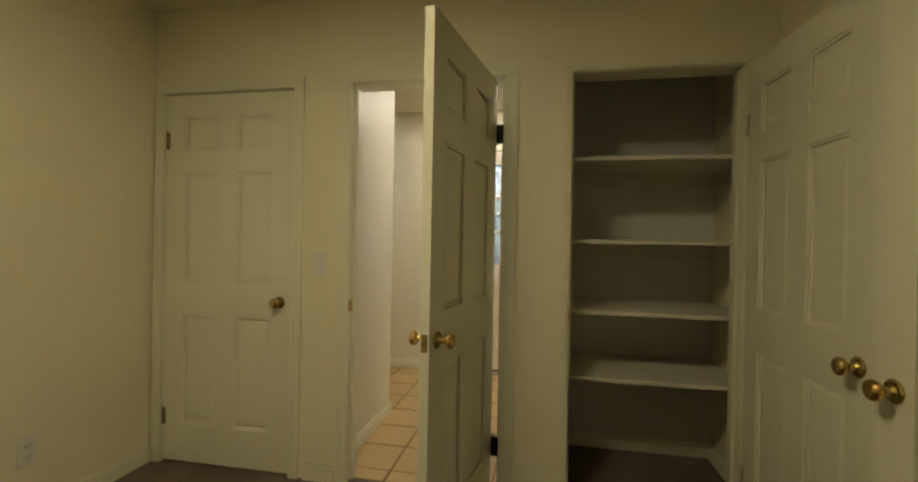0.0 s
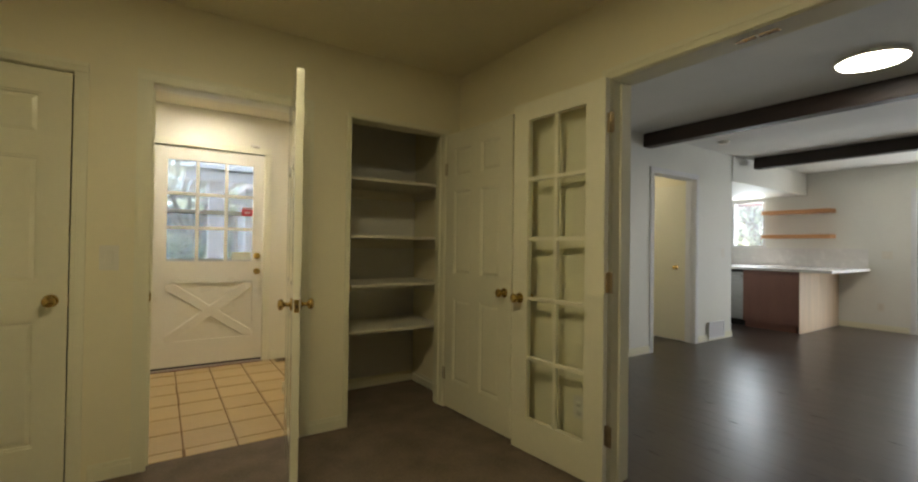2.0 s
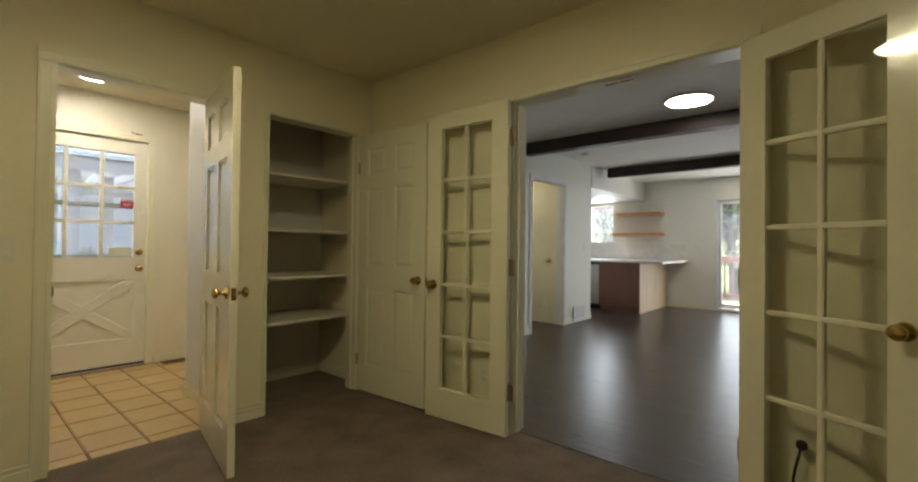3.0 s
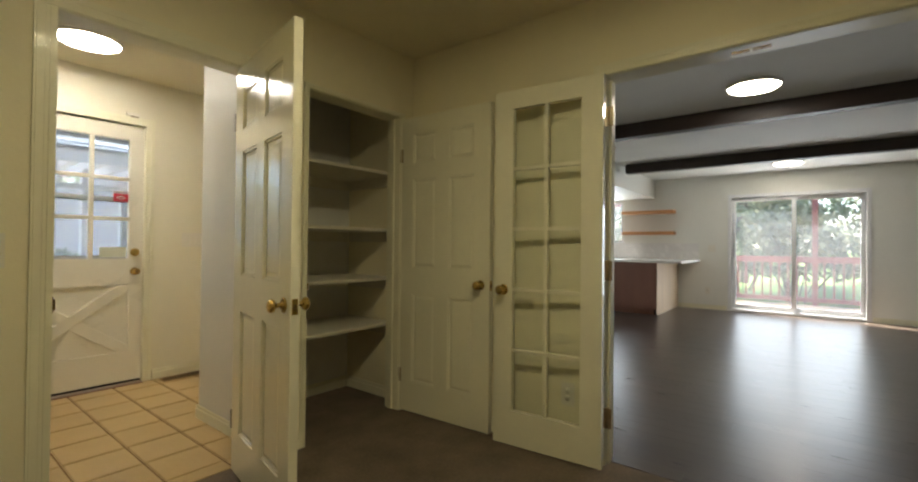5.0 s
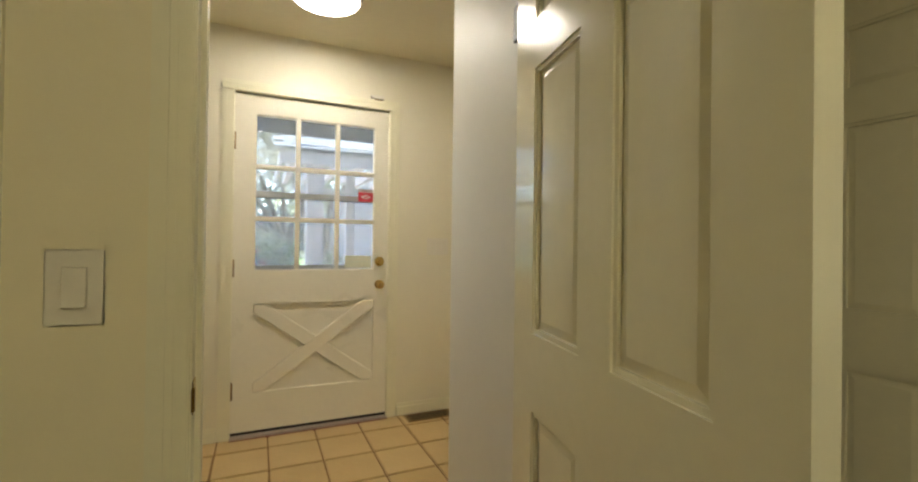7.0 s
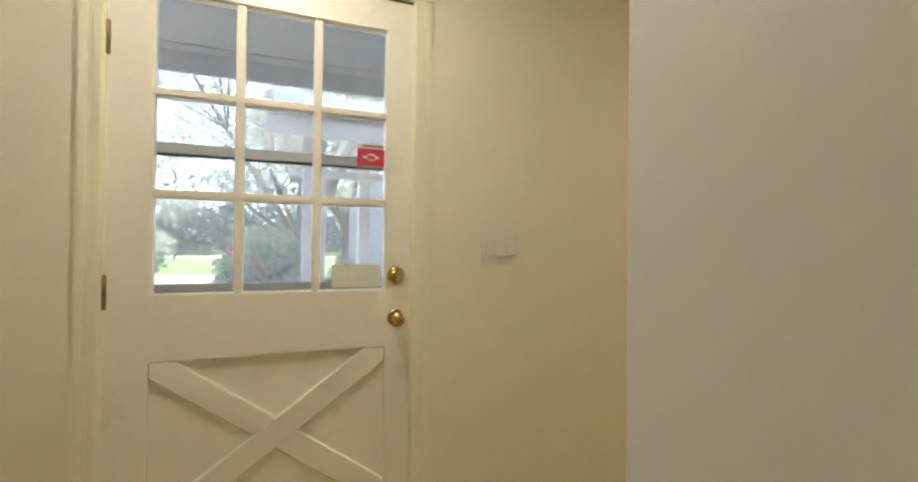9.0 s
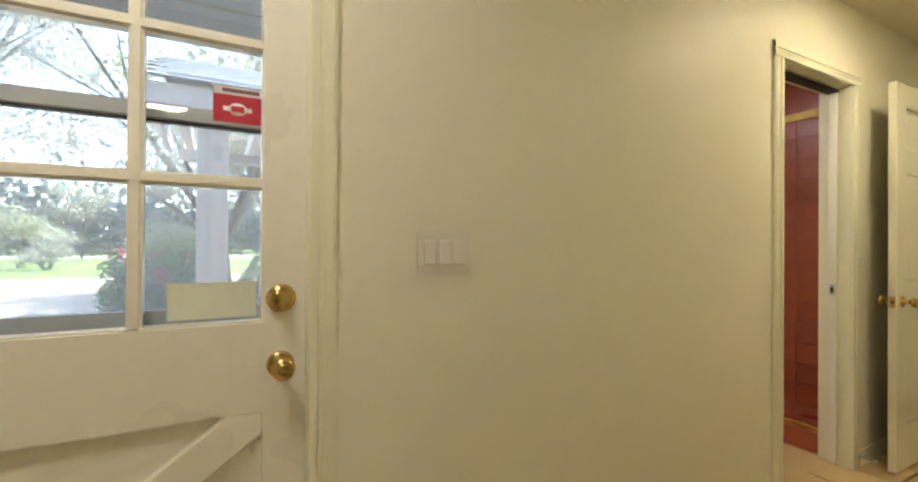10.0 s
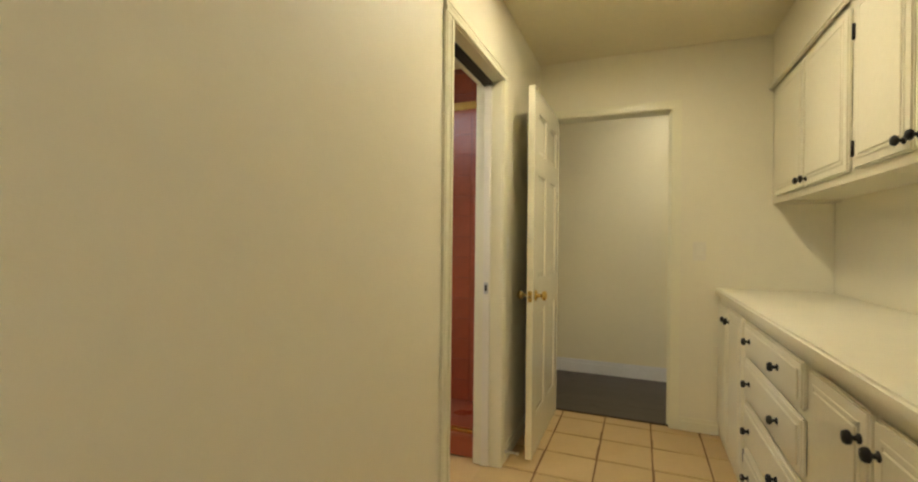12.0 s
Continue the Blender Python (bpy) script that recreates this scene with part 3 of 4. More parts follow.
    part("sticker_bar", boxes((gx1 + 0.009 - 0.095, gx1 + 0.009 - 0.036, 0.0155, 0.0165, 1.4900, 1.5000)), WHITESTK, s)
    part("sticker_print", boxes((gx1 + 0.009 - 0.097, gx1 + 0.009 - 0.02, 0.0155, 0.0165, 1.5330, 1.5410)), GREYINK, s)
    part("sticker_print", boxes((gx1 + 0.009 - 0.079, gx1 + 0.009 - 0.052, 0.0145, 0.0152, 1.4880, 1.5020)), REDSTK, s)
    return d


front_door()
# glazed storm door outside it
sd = thing("storm_door", "grey aluminium storm door outside the front door", "storm door", pose(-0.975, 4.30, 0), kind="structure")
part("frame", boxes((0, 0.07, 0, 0.028, 0.03, 2.08), (0.865, 0.935, 0, 0.028, 0.03, 2.08), (0.07, 0.865, 0, 0.028, 2.0, 2.08), (0.07, 0.865, 0, 0.028, 0.96, 1.035), (0.07, 0.865, 0, 0.028, 0.03, 0.25)), ALU, sd)
part("meeting_rail", boxes((0.07, 0.865, -0.008, 0.0, 1.47, 1.50), (0.07, 0.865, 0, 0.028, 1.468, 1.505)), ALU, sd)
part("meeting_rail_gasket", boxes((0.07, 0.865, -0.005, 0.02, 1.463, 1.467)), DARK, sd)
part("kick_panel", boxes((0.07, 0.865, 0.01, 0.018, 0.25, 0.96)), ALU, sd)
pane("pane", boxes((0.07, 0.865, 0.006, 0.009, 1.035, 1.49)), sd, VEILED)
pane("pane", boxes((0.07, 0.865, 0.016, 0.019, 1.507, 2.0)), sd, VEILED)
THRESH = mat("dull_threshold_metal", (0.50, 0.42, 0.38), 0.45, metal=0.5, vary=0.1, scale=8)
structure("threshold_edge", boxes((-0.985, -0.03, 4.160, 4.1695, -0.004, 0.003)), DECK, "dark red strip at the threshold", "threshold strip")
th = structure("threshold", bevel(boxes((-0.985, -0.03, 4.17, 4.36, -0.004, 0.014)), 0.004, 2), THRESH, "dull metal front door threshold", "threshold")
# solid dark strip that paints the shade between door top and head jamb
structure("door_head_shade", boxes((-0.985, -0.03, 4.206, 4.213, 2.0845, 2.0865)), DARK, "dark strip for the shade in the gap over the front door", "door gap")

# pocket door edge in its slot
pk = thing("door_pocket", "white pocket door with nickel edge pull, slid into the wall", "pocket door", kind="structure")
part("leaf_edge", rbox(2.735, 2.747, 4.25, 4.288, 0.01, 2.03, 0.002), FDOORP, pk)
part("edge_pull", boxes((2.731, 2.7345, 4.258, 4.28, 0.92, 0.98)), STEEL, pk, "brushed nickel edge pull")
part("pull_slot", boxes((2.729, 2.7305, 4.263, 4.275, 0.935, 0.965)), DARK, pk)
part("head_track", boxes((2.085, 2.745, 4.245, 4.295, 2.025, 2.036)), DARK, pk, "dark overhead track")
# ball catch strips over the double doors
for y in (0.13, 0.05):
    bc = thing("ball_catch", "small brass ball catch under the door head", "door catch", kind="structure")
    part("plate", bevel(boxes((1.01, 1.035, y - 0.035, y + 0.035, 2.020, 2.0262)), 0.001, 1), OLDBRASS, bc)
    part("ball", lathe(((0.001, -0.005), (0.005, -0.003), (0.006, 0), (0.001, 0.001)), pose(1.022, y, 2.0215), 8), BRASS, bc)
# strike plate on the entry jamb
for x, y, z, s in ((-0.952 + 0.0035, 2.16, 0.90, 1), (0.13 + 0.0035, 2.16, 0.90, 1)):
    sp = thing("strike_plate", "brass strike plate on a painted jamb", "strike plate", kind="structure")
    part("plate", boxes((x, x + 0.002, y - 0.03, y + 0.005, z - 0.03, z + 0.03)), BRASS, sp)
    part("lip", boxes((x, x + 0.006, y - 0.042, y - 0.03, z - 0.02, z + 0.02)), BRASS, sp)

# ---- pantry shelves ----
for z in (1.668, 1.257, 0.905, 0.575):
    sh = thing("pantry_shelf", "cream painted wooden shelf on side cleats", "shelf", group="pantry shelves")
    part("board", rbox(0.022, 0.983, 2.30, 2.838, z - 0.02, z, 0.002, 1), SHELFP, sh)
    for x0, x1 in ((0.022, 0.04), (0.965, 0.983)):
        part("cleat", rbox(x0, x1, 2.28, 2.838, z - 0.095, z - 0.021, 0.002, 1), SHELFP, sh)
    part("cleat", rbox(0.041, 0.964, 2.82, 2.838, z - 0.095, z - 0.021, 0.002, 1), SHELFP, sh)

# ---- ceiling lamps ----
def disc_lamp(x, y, z, r, strength, color, label):
    l = thing("ceiling_light", label, "ceiling light", pose(x, y, z))
    part("rim", lathe(((0.001, 0), (r * 0.98, 0), (r, -0.006), (r, -0.022), (r - 0.012, -0.026), (r - 0.014, -0.02), (0.001, -0.019)), None, 48), PLASTIC, l)
    part("diffuser", lathe(((0.001, -0.021), (r - 0.015, -0.021), (r - 0.022, -0.028), (0.001, -0.030)), None, 48), glow("lit_diffuser", color, strength), l, "glowing white diffuser")
    return l


disc_lamp(-0.54, 3.60, C, 0.185, LAMP_FOYER, (1.0, 0.93, 0.81), "lit flat round white foyer ceiling light")
disc_lamp(-0.66, 0.44, C, 0.20, LAMP_ROOM, (0.98, 0.87, 0.55), "lit flat round white room ceiling light")
disc_lamp(3.05, 0.25, CL, 0.20, LAMP_LIVING, (1.0, 0.93, 0.80), "lit flat round white living room ceiling light")
disc_lamp(7.25, 0.15, CL, 0.20, LAMP_LIVING, (1.0, 0.93, 0.80), "lit flat round white living room ceiling light")
# no known lamp here: added to brighten the service hall cabinets
disc_lamp(2.38, 3.55, C, 0.16, LAMP_FOYER * 1.45, (1.0, 0.88, 0.62), "added round fill light, out of view on the service hall ceiling")
# fill added for the hall behind the end door, its true source unknown
disc_lamp(4.1, 3.3, CL, 0.15, LAMP_LIVING * 0.7, (1.0, 0.92, 0.75), "added round fill light on the hall ceiling")

# ---- service hall cabinets ----
def iron_knob(parent, x, y, z):
    """A black square-cut knob that stands out along +y."""
    k = part("knob", lathe(((0.001, 0), (0.012, 0), (0.012, 0.004), (0.006, 0.006), (0.006, 0.014), (0.015, 0.018), (0.017, 0.024), (0.013, 0.031), (0.001, 0.033)), pose(x, y, z, -90, 0, 0), 8), BLACK, parent, "black iron knob")
    return k


def raised_front(name, parent, x0, x1, y, z0, z1, panel=True):
    """A cabinet door or drawer front facing +y, with lipped edges and a raised field."""
    f = part(name, bevel(boxes((x0, x1, y, y + 0.018, z0, z1)), 0.006, 2), CABP, parent)
    if panel:
        b = 0.05
        part("field", bevel(boxes((x0 + b, x1 - b, y + 0.0185, y + 0.024, z0 + b, z1 - b)), 0.005, 1), CABP, f)
        g = 0.034
        part("bead", bevel(boxes((x0 + g, x1 - g, y + 0.0183, y + 0.0215, z0 + g, z0 + g + 0.012), (x0 + g, x1 - g, y + 0.0183, y + 0.0215, z1 - g - 0.012, z1 - g),
                          (x0 + g, x0 + g + 0.012, y + 0.0183, y + 0.0215, z0 + g, z1 - g), (x1 - g - 0.012, x1 - g, y + 0.0183, y + 0.0215, z0 + g, z1 - g)), 0.002, 1), CABP, f)
    return f


def black_hinge(parent, x, y, z):
    h = part("hinge", rbox(x - 0.006, x + 0.006, y, y + 0.004, z - 0.028, z + 0.028, 0.001, 1), BLACK, parent, "black iron cabinet hinge")
    part("hinge_pin", lathe(((0.001, -0.03), (0.005, -0.03), (0.005, 0.03), (0.001, 0.03)), pose(x, y + 0.006, z), 8), BLACK, h)


FY = 3.045    # face of the base cabinets
units = [(2.93, 3.695, "doors"), (2.07, 2.93, "drawers"), (1.105, 2.07, "doors2")]
for x0, x1, kind in units:
    cu = thing("base_cabinet", "cream painted base cabinet with %s and black iron knobs" % ("four drawers" if kind == "drawers" else "raised doors"), "cabinet", group="service hall base cabinets")
    part("body", boxes((x0 + 0.001, x1 - 0.001, 2.472, FY - 0.02, 0.09, 0.88), (x0 + 0.001, x1 - 0.001, 2.472, FY - 0.09, 0.0, 0.09)), CABP, cu)
    part("face_frame", bevel(boxes((x0 + 0.001, x1 - 0.001, FY - 0.02, FY, 0.0, 0.88)), 0.002, 1), CABP, cu)
    if kind == "drawers":
        for z0, z1 in ((0.70, 0.845), (0.50, 0.675), (0.29, 0.475), (0.09, 0.265)):
            dr = raised_front("drawer_front", cu, x0 + 0.035, x1 - 0.035, FY, z0, z1, False)
            part("field", bevel(boxes((x0 + 0.06, x1 - 0.06, FY + 0.0185, FY + 0.024, z0 + 0.025, z1 - 0.025)), 0.005, 1), CABP, dr)
            for xk in (x0 + 0.26, x1 - 0.17):
                iron_knob(dr, xk, FY + 0.024, (z0 + z1) / 2)
    else:
        xm = (x0 + x1) / 2 if kind == "doors" else 1.67
        for a, b, kx in ((x0 + 0.03, xm - 0.012, xm - 0.045), (xm + 0.012, x1 - 0.03, xm + 0.045)):
            dd = raised_front("cabinet_door", cu, a, b, FY, 0.09, 0.845)
            iron_knob(dd, kx, FY + 0.019, 0.775)
        black_hinge(cu, x0 + 0.02, FY, 0.2)
worktop = thing("worktop", "cream laminate worktop with rounded front edge", "worktop")
part("slab", rbox(1.103, 3.698, 2.473, FY + 0.03, 0.882, 0.922, 0.008, 3), LAMIN, worktop)
UY = 2.775
for x0, x1 in ((2.57, 3.60), (1.74, 2.57), (1.105, 1.74)):
    uc = thing("wall_cabinet", "cream painted wall cabinet with raised doors and black knobs", "cabinet", group="service hall wall cabinets")
    part("body", boxes((x0 + 0.001, x1 - 0.001, 2.473, UY - 0.02, 1.455, 2.13)), CABP, uc)
    part("face_frame", boxes((x0 + 0.001, x1 - 0.001, UY - 0.02, UY, 1.44, 2.14)), CABP, uc)
    xm = (x0 + x1) / 2
    for a, b, kx in ((x0 + 0.03, xm - 0.008, xm - 0.04), (xm + 0.008, x1 - 0.03, xm + 0.04)):
        dd = raised_front("cabinet_door", uc, a, b, UY, 1.475, 2.10)
        iron_knob(dd, kx, UY + 0.019, 1.51)
    for z in (1.56, 2.0):
        black_hinge(uc, x0 + 0.018, UY, z)
        black_hinge(uc, x1 - 0.018, UY, z)
filler = thing("cabinet_filler", "cream painted filler strip beside the wall cabinets", "filler panel")
part("strip", boxes((3.601, 3.698, 2.473, UY, 1.44, 2.14)), CABP, filler)
sf = thing("cabinet_soffit", "cream painted boxed soffit over the wall cabinets", "soffit", kind="structure")
part("box", boxes((1.103, 3.698, 2.473, UY + 0.004, 2.143, C - 0.002)), HALLWALL, sf)
part("crown", bevel(boxes((1.103, 3.698, UY + 0.005, UY + 0.03, 2.125, 2.16)), 0.008, 2), CABP, sf)

# ---- switches, outlets, vents ----
def plate(name, label, cat, m, w, h, rockers):
    """A wall plate facing -y in its own frame."""
    p = thing(name, label, cat, m)
    part("cover", bevel(boxes((-w / 2, w / 2, -0.0035, 0, -h / 2, h / 2)), 0.0025, 2), PLASTIC, p)
    n = len(rockers)
    for i, k in enumerate(rockers):
        cx = (i - (n - 1) / 2) * 0.046
        if k == "r":
            bm = boxes((cx - 0.0165, cx + 0.0165, -0.006, -0.003, -0.033, 0.033))
            for v in bm.verts:
                if v.co.y < -0.005 and v.co.z < 0:
                    v.co.y -= 0.004
            part("rocker", bevel(bm, 0.001, 1), PLASTIC, p)
            part("rocker_gap", boxes((cx - 0.0172, cx + 0.0172, -0.0042, -0.0034, -0.0348, 0.0338)), SHELFP, p)
        elif k == "o":
            for z in (-0.02, 0.02):
                o = part("socket", lathe(((0.001, 0), (0.016, 0), (0.016, 0.002), (0.001, 0.002)), pose(cx, -0.006, z, 90, 0, 0), 16), PLASTIC, p)
                part("slot", boxes((cx - 0.007, cx - 0.005, -0.0088, -0.0081, z - 0.005, z + 0.005), (cx + 0.005, cx + 0.007, -0.0088, -0.0081, z - 0.005, z + 0.005)), DARK, o)
    return p


plate("light_switch", "cream single rocker switch plate on the wall", "light switch", pose(-1.118, 2.13, 1.105), 0.08, 0.125, "r")
plate("light_switch", "cream triple rocker switch plate beside the front door", "light switch", pose(0.334, 4.20, 1.166), 0.165, 0.12, "rrr")
plate("light_switch", "cream single switch plate by the end doorway", "light switch", pose(3.70, 3.165, 1.15, 0, 0, -90), 0.075, 0.12, "r")
plate("light_switch", "cream single switch plate between pocket door and open door", "light switch", pose(2.87, 4.20, 1.16), 0.075, 0.12, "r")
plate("power_outlet", "cream power outlet low on the wall", "outlet", pose(-2.1, 1.52, 0.33, 0, 0, 90), 0.08, 0.125, "o")
plate("power_outlet", "cream power outlet low on the wall behind the glazed door", "outlet", pose(0.985, 0.93, 0.33, 0, 0, -90), 0.08, 0.125, "o")
plate("power_outlet", "cream power outlet above the worktop", "outlet", pose(2.35, 2.473, 1.17, 0, 0, 180), 0.075, 0.12, "o")
plate("light_switch", "white switch plate on the living room wall", "light switch", pose(LX, 1.33, 1.14, 0, 0, -90), 0.12, 0.12, "rr")
plate("power_outlet", "white power outlet low on the living room wall", "outlet", pose(LX, 1.4, 0.35, 0, 0, -90), 0.075, 0.12, "o")
plate("thermostat", "small white thermostat on the white wall", "thermostat", pose(5.42, 2.35, 1.15), 0.08, 0.12, "r")
ds = thing("door_sensor", "small cream alarm sensor over the front door casing", "sensor", pose(-0.12, 4.20, 2.17))
part("case", rbox(-0.045, 0.045, -0.02, 0, -0.011, 0.011, 0.003), PLASTIC, ds)
part("magnet", rbox(-0.02, 0.035, -0.016, 0, -0.021, -0.0125, 0.002), OLDBRASS, ds)

fv = thing("floor_vent", "brown slotted metal floor register in the tiles", "floor vent", pose(0.245, 4.105, 0.001))
part("frame", boxes((-0.16, 0.16, -0.06, -0.048, 0, 0.006), (-0.16, 0.16, 0.048, 0.06, 0, 0.006), (-0.16, -0.148, -0.048, 0.048, 0, 0.006), (0.148, 0.16, -0.048, 0.048, 0, 0.006)), OLDBRASS, fv)
part("backing", boxes((-0.148, 0.148, -0.048, 0.048, 0, 0.001)), DARK, fv)
for i in range(17):
    part("slat", boxes((-0.142 + i * 0.0175, -0.134 + i * 0.0175, -0.048, 0.048, 0.001, 0.005)), OLDBRASS, fv)
wv = thing("wall_vent", "white slotted return air grille low on the wall", "wall vent", pose(5.22, 2.331, 0.135))
part("frame", bevel(boxes((-0.2, 0.2, -0.012, 0, 0.09, 0.11), (-0.2, 0.2, -0.012, 0, -0.11, -0.09), (-0.2, -0.18, -0.012, 0, -0.09, 0.09), (0.18, 0.2, -0.012, 0, -0.09, 0.09)), 0.002, 1), WHITEEXT, wv)
for i in range(9):
    part("slat", boxes((-0.18, 0.18, -0.009, -0.002, -0.082 + i * 0.019, -0.072 + i * 0.019)), WHITEEXT, wv)
part("backing", boxes((-0.18, 0.18, -0.0015, -0.0005, -0.09, 0.09)), ALU, wv)
# spring door stop and floor cable by the end door
dsb = thing("door_stop_spring", "white spring door stop on the baseboard", "door stop", pose(2.83, 4.182, 0.06, 90, 0, 0))
part("spring", lathe(((0.001, 0), (0.012, 0), (0.006, 0.006), (0.006, 0.06), (0.001, 0.06)), None, 10), STEEL, dsb)
part("tip", lathe(((0.001, 0.06), (0.008, 0.061), (0.009, 0.074), (0.001, 0.076)), None, 10), PLASTIC, dsb)

# black cable with a plug, coming up behind the folded glazed door
cu = bpy.data.curves.new("cable", "CURVE")
cu.dimensions, cu.bevel_depth, cu.resolution_u = "3D", 0.005, 8
sp = cu.splines.new("BEZIER")
pts = ((0.955, -0.665, 0.0), (0.945, -0.66, 0.22), (0.95, -0.685, 0.36))
sp.bezier_points.add(len(pts) - 1)
for bp_, p in zip(sp.bezier_points, pts):
    bp_.co, bp_.handle_left_type, bp_.handle_right_type = p, "AUTO", "AUTO"
cu.materials.append(BLACK)
cab = thing("cable", "black cable with plug against the wall behind the glazed door", "cable")
c0 = new("cord", cu)
c0.parent = cab
part("plug", rbox(0.938, 0.965, -0.705, -0.668, 0.35, 0.385, 0.006), BLACK, cab, "black plug")

# ---- bathroom behind the pocket door ----
structure("wall_16", boxes((2.0, 3.70, 6.2, 6.3, 0, C), (1.2, 1.3, 4.34, 6.3, 0, C), (1.3, 2.0, 6.2, 6.3, 0, C)), HALLWALL, "cream bathroom walls", "wall")
structure("ceiling_4", boxes((1.2, 3.8, 4.34, 6.3, C, C + 0.1)), CEIL, "cream bathroom ceiling", "ceiling")
structure("floor_bathroom", boxes((1.2, 2.84, 4.25, 6.3, -0.1, -0.002)), TILE, "ochre tiled bathroom floor", "floor")
tw = structure("shower_wall", boxes((3.55, 3.65, 4.345, 6.2, 0, C), (2.9, 3.55, 4.345, 4.36, 0, C), (2.9, 3.55, 6.1, 6.2, 0, C)), REDGROUT, "terracotta red tiled shower wall", "shower wall")
structure("shower_curb", bevel(boxes((2.80, 2.90, 4.345, 6.2, 0, 0.115), (2.90, 3.55, 4.36, 6.1, 0, 0.03)), 0.006, 2), REDTILE, "red tiled shower curb", "curb")
se = thing("shower_enclosure", "glass shower screen with polished brass rails", "shower screen", kind="structure")
part("top_rail", rbox(2.835, 2.865, 4.346, 6.198, 1.94, 1.985, 0.004), BRASS, se)
part("bottom_track", rbox(2.835, 2.865, 4.346, 6.198, 0.1155, 0.138, 0.003), BRASS, se)
pane("pane", boxes((2.847, 2.853, 5.3, 6.15, 0.14, 1.938)), se)
# unseen fill disc, added in place of daylight from a bathroom window
disc_lamp(2.0, 5.3, C, 0.16, FILL_BATH, (0.95, 0.95, 1.0), "added round fill light in place of the bathroom's daylight")

# ---- living room and kitchen ----
for x in (3.62, 6.05):
    b = thing("ceiling_beam", "dark-stained rough timber ceiling beam", "beam", group="living room beams", kind="structure")
    part("timber", rbox(x, x + 0.13, -3.598, 2.348 if x < 5 else 2.249, 2.335, CL - 0.002, 0.006, 2), BEAM, b)
sm = thing("smoke_detector", "white round smoke detector on the ceiling", "smoke detector", pose(4.7, 2.0, CL))
part("case", lathe(((0.001, -0.035), (0.045, -0.033), (0.06, -0.02), (0.063, 0), (0.001, 0)), None, 24), PLASTIC, sm)

sl = thing("window_sliding_door", "white framed two-leaf sliding glass door to the deck", "sliding door", kind="structure")
SX0, SX1 = LX + 0.03, LX + 0.11
part("frame", boxes((LX - 0.02, SX1, -0.88, -0.82, 0, 2.12), (LX - 0.02, SX1, 1.01, 1.07, 0, 2.12), (LX - 0.02, SX1, -0.82, 1.01, 2.06, 2.12), (LX - 0.01, SX1, -0.82, 1.01, 0.0, 0.045)), WHITEEXT, sl)
for y0, y1, x in ((0.07, 1.01, LX + 0.035), (-0.82, 0.13, LX + 0.072)):
    leaf = part("leaf", boxes((x, x + 0.03, y0, y0 + 0.06, 0.05, 2.055), (x, x + 0.03, y1 - 0.06, y1, 0.05, 2.055), (x, x + 0.03, y0 + 0.06, y1 - 0.06, 0.05, 0.13), (x, x + 0.03, y0 + 0.06, y1 - 0.06, 1.99, 2.055)), WHITEEXT, sl)
    pane("pane", boxes((x + 0.012, x + 0.016, y0 + 0.06, y1 - 0.06, 0.13, 1.99)), leaf, SLIDER)
part("handle", rbox(LX + 0.0, LX + 0.034, 0.955, 0.98, 0.98, 1.22, 0.006), STEEL, sl, "grey pull handle")

kw = thing("window_kitchen", "white framed kitchen window over the counter", "window", kind="structure")
part("window_frame", boxes((LX - 0.01, LX + 0.1, 2.97, 3.0, 1.27, 2.09), (LX - 0.01, LX + 0.1, 3.49, 3.52, 1.27, 2.09), (LX - 0.01, LX + 0.1, 3.0, 3.49, 2.06, 2.09), (LX - 0.03, LX + 0.1, 2.95, 3.54, 1.235, 1.27)), WHITEEXT, kw)
pane("pane", boxes((LX + 0.05, LX + 0.054, 3.0, 3.49, 1.27, 2.06)), kw, SLIDER)

for z in (1.875, 1.46):
    s = thing("floating_shelf", "orange-toned pine floating wall shelf", "shelf", group="kitchen floating shelves")
    part("board", rbox(LX - 0.26, LX - 0.001, 1.95, 2.93, z - 0.06, z, 0.003, 1), SHELFWOOD, s)

pc = thing("kitchen_island", "kitchen peninsula with pink-brown end panel and pale maple side", "kitchen cabinet")
part("body", boxes((6.68, LX - 0.002, 1.925, 2.64, 0.1, 0.885)), LIGHTWOOD, pc, "pale maple carcass")
part("end_panel", rbox(6.66, 6.679, 1.915, 2.65, 0.1, 0.885, 0.002, 1), PANELWOOD, pc, "pink-brown end panel")
part("toe_kick", boxes((6.72, LX - 0.002, 1.97, 2.64, 0, 0.099)), PANELWOOD, pc)
part("side_panel", rbox(6.66, 7.4, 1.905, 1.9145, 0.0, 0.885, 0.002, 1), LIGHTWOOD, pc, "pale maple side panel")
part("side_panel", rbox(7.405, LX - 0.02, 1.905, 1.9145, 0.0, 0.885, 0.002, 1), LIGHTWOOD, pc, "pale maple side panel")
ct = thing("kitchen_worktop", "white stone kitchen worktop with overhang", "worktop")
part("slab", rbox(6.60, LX - 0.001, 1.52, 3.5, 0.887, 0.925, 0.004, 2), QUARTZ, ct)
dw = thing("dishwasher", "brushed steel dishwasher with black control strip", "dishwasher")
part("body", rbox(6.76, 7.4, 2.66, 3.26, 0.1, 0.84, 0.004, 1), STEEL, dw)
part("control_strip", rbox(6.75, 7.4, 2.661, 3.259, 0.841, 0.884, 0.003, 1), DARK, dw)
